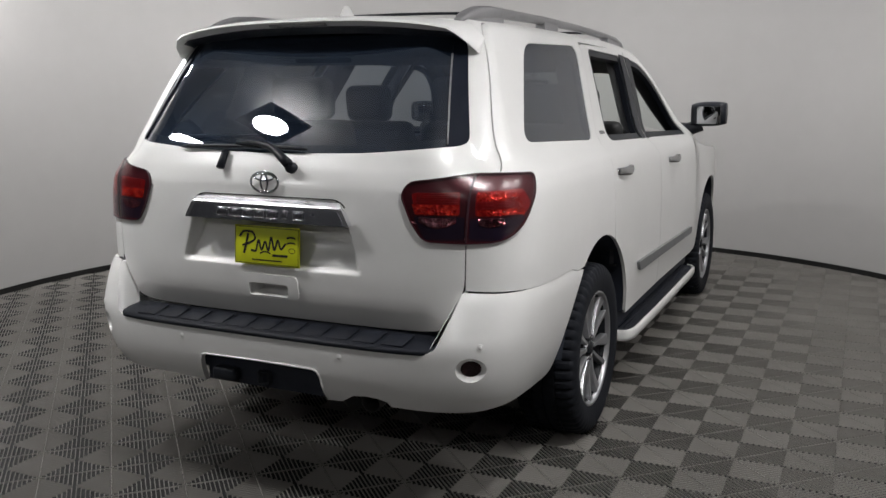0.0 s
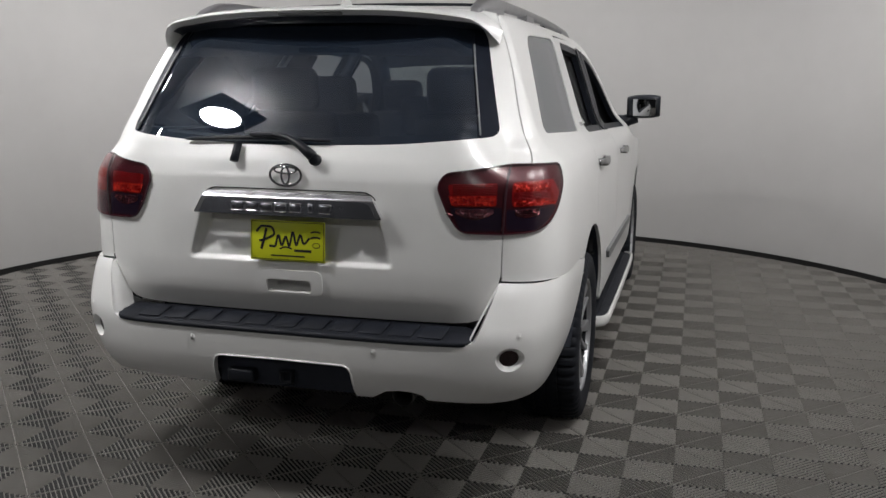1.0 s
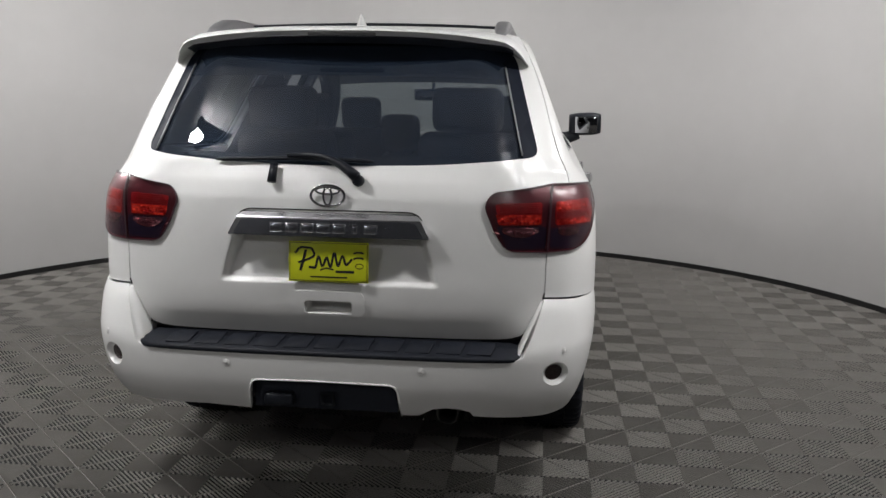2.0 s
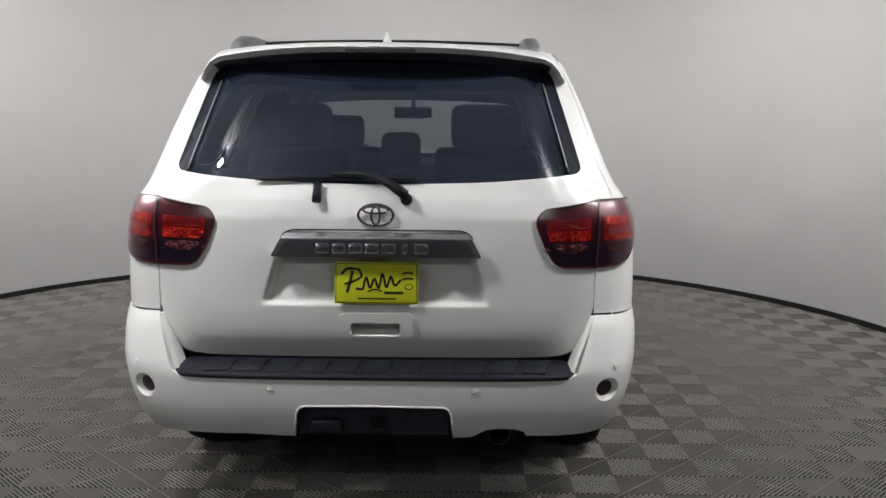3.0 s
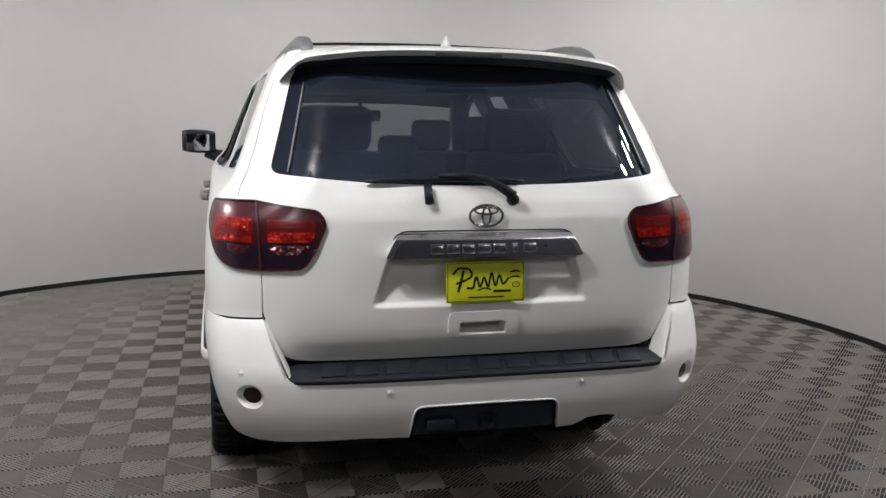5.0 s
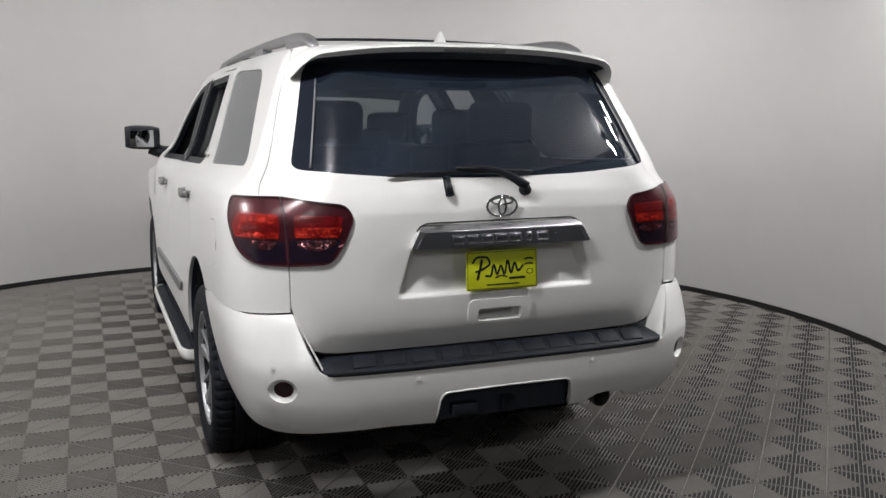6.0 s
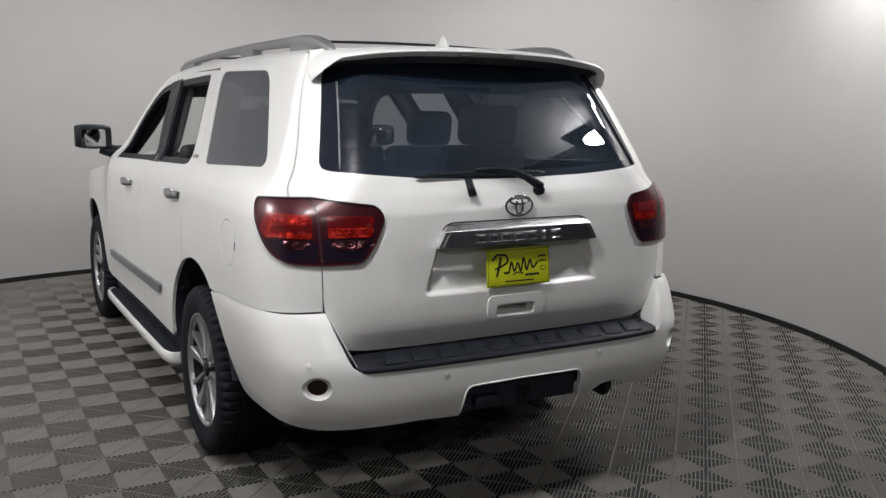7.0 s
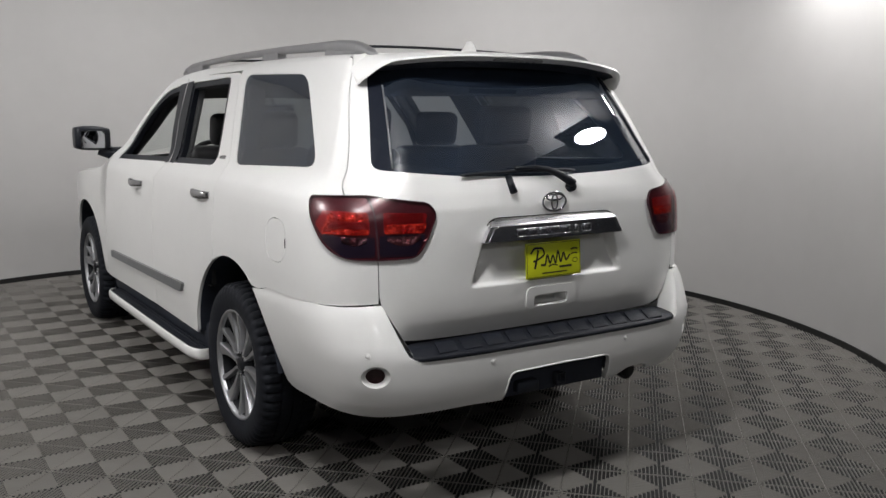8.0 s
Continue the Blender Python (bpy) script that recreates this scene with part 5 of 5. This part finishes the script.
# ---- running boards, roof rails, aerial ----
for s in (1, -1):
    bm = bmesh.new()
    secs = []
    for y, xo in ((1.615, 1.0), (1.64, 1.018), (1.70, 1.03), (2.2, 1.034), (3.2, 1.034), (3.42, 1.03), (3.47, 1.01), (3.49, 0.985)):
        secs.append([(s * x, y, z) for x, z in ((0.84, 0.368), (xo - 0.03, 0.376), (xo - 0.012, 0.374), (xo - 0.012, 0.33), (0.84, 0.33))])
    loft(bm, secs, close=True)
    bmesh.ops.recalc_face_normals(bm, faces=bm.faces[:])
    board = sharp(part("running_board", bm, M_PLASTIC, car, "black ribbed running board with a white edge"))
    bm = bmesh.new()
    secs = []
    for y, xo in ((1.600, 0.90), (1.602, 0.985), (1.612, 1.008), (1.64, 1.024), (1.70, 1.036), (2.2, 1.040), (3.2, 1.040), (3.42, 1.036), (3.48, 1.014), (3.50, 0.985)):
        secs.append([(s * x, y if x > xo - 0.005 else y + 0.004, z) for x, z in ((xo - 0.014, 0.372), (xo - 0.012, 0.380), (xo - 0.004, 0.382), (xo + 0.002, 0.376), (xo + 0.003, 0.345), (xo - 0.004, 0.325), (xo - 0.014, 0.322))])
    loft(bm, secs, close=True)
    bmesh.ops.recalc_face_normals(bm, faces=bm.faces[:])
    part("board_edge", bm, M_PAINT, board, "white running board edge")
    for i in range(4):
        bm = bmesh.new()
        tube(bm, [(s * (0.90 + 0.025 * i), y, 0.3755) for y in np.linspace(1.68, 3.42, 8)], 0.004, 6)
        part("board_rib", bm, M_PLASTIC, board)
    # sill between the doors and the board
    bm = bmesh.new()
    box(bm, (0.10, 2.1, 0.16), pose(s * 0.885, 2.62, 0.425), bevel=0.03)
    part("sill", bm, M_UNDER, car)
    # roof rail
    bm = bmesh.new()
    secs = []
    for y, z, w, h in ((0.455, 1.842, 0.016, 0.006), (0.50, 1.856, 0.026, 0.016), (0.56, 1.868, 0.031, 0.024), (0.63, 1.880, 0.032, 0.028), (0.75, 1.891, 0.030, 0.026), (0.92, 1.897, 0.027, 0.022), (1.4, 1.903, 0.024, 0.019), (2.0, 1.901, 0.024, 0.017), (2.5, 1.888, 0.024, 0.016), (2.78, 1.874, 0.026, 0.018), (2.92, 1.854, 0.022, 0.016), (3.00, 1.834, 0.012, 0.008)):
        xc = 0.588
        secs.append([(s * (xc + w * math.copysign(abs(math.cos(t))**0.7, math.cos(t))), y, z + h * math.copysign(abs(math.sin(t))**0.7, math.sin(t))) for t in (2 * math.pi * k / 16 for k in range(16))])
    loft(bm, secs, close=True)
    bmesh.ops.recalc_face_normals(bm, faces=bm.faces[:])
    rail = part("roof_rail", bm, M_RAIL, car, "silver grey roof rail")
    for y0, y1 in ((0.52, 0.88), (1.42, 1.62), (2.58, 2.88)):
        bm = bmesh.new()
        secs = []
        for u in np.linspace(0, 1, 6):
            y = y0 + (y1 - y0) * u
            z = curve1([0.47, 0.7, 1.5, 2.5, 2.9], [1.85, 1.888, 1.898, 1.880, 1.852])(y)
            secs.append([(s * (0.588 + dx), y, zz) for dx, zz in ((-0.024, TOP(y) - 0.02), (-0.022, z), (0.022, z), (0.026, TOP(y) - 0.02))])
        loft(bm, secs, close=True)
        bmesh.ops.recalc_face_normals(bm, faces=bm.faces[:])
        sharp(part("rail_foot", bm, M_RAIL, rail))
for y in (0.94, 2.3):
    bm = bmesh.new()
    tube(bm, [(x, y, 1.901 - 0.012 * (y > 2) + 0.014 * (1 - (x / 0.575)**2)) for x in np.linspace(-0.575, 0.575, 17)], 0.013, 10, flat=0.5)
    part("roof_crossbar", bm, M_TRIM, car, "thin black roof crossbar")
bm = bmesh.new()
secs = []
for u in np.linspace(0, 1, 8):
    y0, y1 = 0.70 - 0.055 * u, 0.572 + 0.03 * u**2 * 1.2
    z = 1.875 + 0.056 * u
    w = 0.020 * (1 - u) + 0.0025
    secs.append([(w * math.sin(t), 0.5 * (y0 + y1) + 0.5 * (y0 - y1) * math.cos(t), z) for t in (2 * math.pi * k / 14 for k in range(14))])
loft(bm, secs, close=True)
bmesh.ops.recalc_face_normals(bm, faces=bm.faces[:])
part("roof_aerial", bm, M_PAINT, car, "white shark fin aerial")


# ---- cabin ----
def seat(x, y, top, width, nm="seat", head_w=0.26, head_gap=0.0):
    """Seat with cushion, backrest and headrest; y is the backrest's lower rear."""
    bm = bmesh.new()
    box(bm, (width, 0.50, 0.18), pose(x, y + 0.30, 0.86, 4), bevel=0.05, segments=3)
    st = part(nm, bm, M_CLOTH, car, "black leather seat")
    bm = bmesh.new()
    hb = top - 0.20 - 0.92
    box(bm, (width, 0.15, hb), pose(x, y + 0.02, 0.92 + hb / 2, 10), bevel=0.05, segments=3)
    part("backrest", bm, M_CLOTH, st)
    bm = bmesh.new()
    box(bm, (head_w, 0.11, 0.20), pose(x, y - 0.055 - 0.02 * hb, top - 0.10, 8), bevel=0.045, segments=3)
    part("headrest", bm, M_CLOTH, st)
    for s in (1, -1):
        bm = bmesh.new()
        tube(bm, [(x + s * 0.06, y - 0.05, top - 0.13), (x + s * 0.06, y - 0.035, top - 0.30)], 0.006, 8)
        part("headrest_post", bm, M_CHROME, st)


for s in (1, -1):
    seat(s * 0.42, 2.72, 1.585, 0.52)
    seat(s * 0.52, 1.78, 1.605, 0.48, head_w=0.27)
    seat(s * 0.425, 0.98, 1.64, 0.46, head_w=0.32)
seat(0.0, 1.72, 1.50, 0.24, head_w=0.21)
# lining under the roof, floor, door cards
crown_strip(0.60, 2.99, 24, curve1([0.4, 1.0, 2.2, 2.8, 3.0], [0.02, 0.03, 0.035, 0.03, 0.03]), 0, "headliner", M_LINER, car, "grey headliner", m=12, inset=0.03, drop=0.055)
bm = bmesh.new()
box(bm, (1.70, 3.2, 0.04), pose(0, 2.05, 0.70))
part("cabin_floor", bm, M_CLOTH, car)
for s in (1, -1):
    bm = sheet(flank(s, -0.055), rounded([(1.50, 0.72), (3.5, 0.72), (3.5, 1.25), (2.3, 1.285), (1.52, 1.31)], 0.03), [], 0.08, 0.02, (-s, 0, 0))
    part("door_card", bm, M_CLOTH, car)
    bm = sheet(flank(s, -0.035), rounded([(0.55, 0.95), (1.36, 0.95), (1.40, 1.355), (0.50, 1.365)], 0.04), [], 0.08, 0.02, (-s, 0, 0))
    part("side_lining", bm, M_CLOTH, car)
    bm = bmesh.new()
    tube(bm, [(s * (half(2.22, z) - 0.05), 2.26 + 0.45 * (z - 1.30), z) for z in np.linspace(1.0, 1.80, 9)], 0.05, 10, flat=0.6)
    part("middle_pillar", bm, M_GREY, car, "grey inner middle pillar")
    bm = bmesh.new()
    tube(bm, [(s * (half(2.35, z) - 0.075), 2.42, z) for z in np.linspace(0.95, 1.66, 6)], 0.012, 6)
    part("seat_belt", bm, M_CLOTH, car)
for s in (1, -1):
    bm = sheet(flank(s, -0.045), [(1.30, 0.95), (1.50, 0.95), (1.57, 1.45), (1.72, 1.76), (1.60, 1.76), (1.38, 1.42)], [], 0.06, 0.08, (s, 0, 0))
    part("rear_pillar_lining", bm, M_CLOTH, car)
for s in (1, -1):
    bm = bmesh.new()
    tube(bm, [(s * (half(y, z) - 0.075), y, z) for y, z in ((3.56, 1.22), (3.43, 1.33), (3.27, 1.47), (3.11, 1.60), (2.95, 1.69), (2.80, 1.75))], 0.05, 10, flat=0.8)
    part("front_pillar_lining", bm, M_CLOTH, car)
# dashboard, wheel, mirror
bm = bmesh.new()
secs = []
for x in np.linspace(-0.82, 0.82, 25):
    hump = 0.05 * math.exp(-((x + 0.40) / 0.20)**2) + 0.03 * math.exp(-(x / 0.16)**2)
    secs.append([(x, 3.12, 0.75), (x, 3.10, 1.05), (x, 3.14, 1.22 + hump), (x, 3.22, 1.27 + hump), (x, 3.55, 1.24), (x, 3.62, 1.10), (x, 3.62, 0.75)])
loft(bm, secs, close=True)
bmesh.ops.recalc_face_normals(bm, faces=bm.faces[:])
part("dashboard", bm, M_CLOTH, car, "black dashboard")
bm = bmesh.new()
n = 40
secs = []
for i in range(n + 1):
    t = 2 * math.pi * i / n
    c, s2 = math.cos(t), math.sin(t)
    secs.append([pose(-0.40, 2.98, 1.22, 66) @ Vector(((0.19 + 0.016 * math.cos(k)) * c, (0.19 + 0.016 * math.cos(k)) * s2, 0.016 * math.sin(k))) for k in (2 * math.pi * j / 8 for j in range(8))])
loft(bm, secs, close=True, caps=False)
bmesh.ops.remove_doubles(bm, verts=bm.verts[:], dist=1e-6)
sw = part("steering_wheel", bm, M_CLOTH, car, "black steering wheel")
bm = bmesh.new()
box(bm, (0.36, 0.06, 0.03), pose(-0.40, 2.98, 1.22, 66), bevel=0.01)
box(bm, (0.12, 0.12, 0.05), pose(-0.40, 2.98, 1.22, 66), bevel=0.02)
part("wheel_hub", bm, M_CLOTH, sw)
bm = bmesh.new()
box(bm, (0.25, 0.035, 0.075), pose(0.01, 2.93, 1.605, -6), bevel=0.015, segments=3)
rv = part("inner_mirror", bm, M_TRIM, car, "black inner mirror")
bm = bmesh.new()
box(bm, (0.225, 0.003, 0.055), pose(0.01, 2.9115, 1.603, -6), bevel=0.001)
part("mirror_glass", bm, M_CHROME, rv)
bm = bmesh.new()
tube(bm, [(0.01, 2.95, 1.61), (0.01, 3.0, 1.68), (0.01, 3.03, 1.72)], 0.012, 8)
part("mirror_stalk", bm, M_TRIM, rv)

# ---- nose, plain: bumper, grille, headlamps ----
bm = bmesh.new()
secs = []
for u in np.linspace(-1, 1, 33):
    a = abs(u)
    x = 0.86 * u
    y = 5.12 - 0.16 * a**3
    secs.append([(x, y - 0.12, 0.44), (x, y - 0.02, 0.47), (x, y, 0.56), (x, y - 0.01, 0.70), (x, y - 0.05, 0.80), (x, y - 0.09, 0.98), (x, y - 0.15, 1.03 + 0.02 * (1 - a))])
loft(bm, secs)
bmesh.ops.recalc_face_normals(bm, faces=bm.faces[:])
part("front_bumper", bm, M_PAINT, car)

# ---- floor tiles: ribbed squares whose ribs turn by a right angle from square to square ----
SQ, PITCH_N = 0.2, 16
OX, OY = 0.01, 0.115


def tile_mesh():
    """A 0.4 m tile of four squares, each a grate of diagonal ribs with one cross rib."""
    bm = bmesh.new()
    d = SQ / math.sqrt(2)
    p = 2 * d / PITCH_N
    w, wb = 0.05 * p, 0.11 * p
    for i in (0, 1):
        for j in (0, 1):
            cx, cy = (i - 0.5) * SQ, (j - 0.5) * SQ
            # even squares: ribs along (1, 1); odd ones along (1, -1)
            al = Vector((1, 1, 0)).normalized() if (i + j) % 2 == 0 else Vector((1, -1, 0)).normalized()
            ac = Vector((-al.y, al.x, 0))
            c0 = Vector((cx, cy, 0))
            for k in range(PITCH_N):
                c = -d + (k + 0.5) * p
                for sg in (1, -1):
                    g = 0.0034
                    e1, e2 = d - abs(c - w) - 0.0012, d - abs(c + w) - 0.0012
                    if min(e1, e2) < g:
                        continue
                    a = c0 + ac * (c - w) + al * sg * g
                    b = c0 + ac * (c + w) + al * sg * g
                    e = c0 + ac * (c + w) + al * sg * e2
                    f = c0 + ac * (c - w) + al * sg * e1
                    top = [bm.verts.new(v) for v in (a, b, e, f)]
                    low = [bm.verts.new(v + ac * k2 * (wb - w) - Vector((0, 0, 0.0075))) for v, k2 in ((a, -1), (b, 1), (e, 1), (f, -1))]
                    faces = [(top[0], top[1], top[2], top[3]), (top[3], top[2], low[2], low[3]), (top[1], low[1], low[2], top[2]), (top[0], top[3], low[3], low[0])]
                    for q in faces:
                        bm.faces.new(q if sg < 0 else q[::-1])
            # the cross rib, a little lower than the ribs
            a, b = c0 - ac * (d - 0.004), c0 + ac * (d - 0.004)
            top = [bm.verts.new(v + Vector((0, 0, -0.0025))) for v in (a - al * 0.0013, b - al * 0.0013, b + al * 0.0013, a + al * 0.0013)]
            low = [bm.verts.new(v.co - Vector((0, 0, 0.005))) for v in top]
            bm.faces.new(top)
            bm.faces.new((top[0], low[0], low[1], top[1]))
            bm.faces.new((top[2], low[2], low[3], top[3]))
    bm.normal_update()
    for f in bm.faces:
        if abs(f.normal.z) > 0.7 and f.normal.z < 0:
            f.normal_flip()
    me = bpy.data.meshes.new("tile")
    bm.to_mesh(me)
    bm.free()
    me.materials.append(M_TILE)
    return me


tile_me = tile_mesh()
cells = []
for i in range(-12, 13):
    for j in range(-12, 17):
        x, y = OX + 0.4 * i + 0.2, OY + 0.4 * j + 0.2
        if math.hypot(x - CX, y - CY) < WALL_R + 0.2 or (y < 0.6 and abs(x - CX) < 4.6):
            cells.append((math.hypot(x, y + 0.6), x, y))
cells.sort()
for _, x, y in cells[:300]:
    t = new("tile", tile_me)
    t.location = (x, y, 0)
    t.parent = floor
src = np.empty(len(tile_me.vertices) * 3)
tile_me.vertices.foreach_get("co", src)
src = src.reshape(-1, 3)
polys = [tuple(p.vertices) for p in tile_me.polygons]
rest = cells[300:]
verts = np.concatenate([src + np.array((x, y, 0)) for _, x, y in rest])
faces = [tuple(v + n * len(src) for v in p) for n in range(len(rest)) for p in polys]
me = bpy.data.meshes.new("far_tiles")
me.from_pydata(verts.tolist(), [], faces)
me.materials.append(M_TILE)
far = new("far_tiles", me)
far.parent = floor
far["kind"] = "stuff"
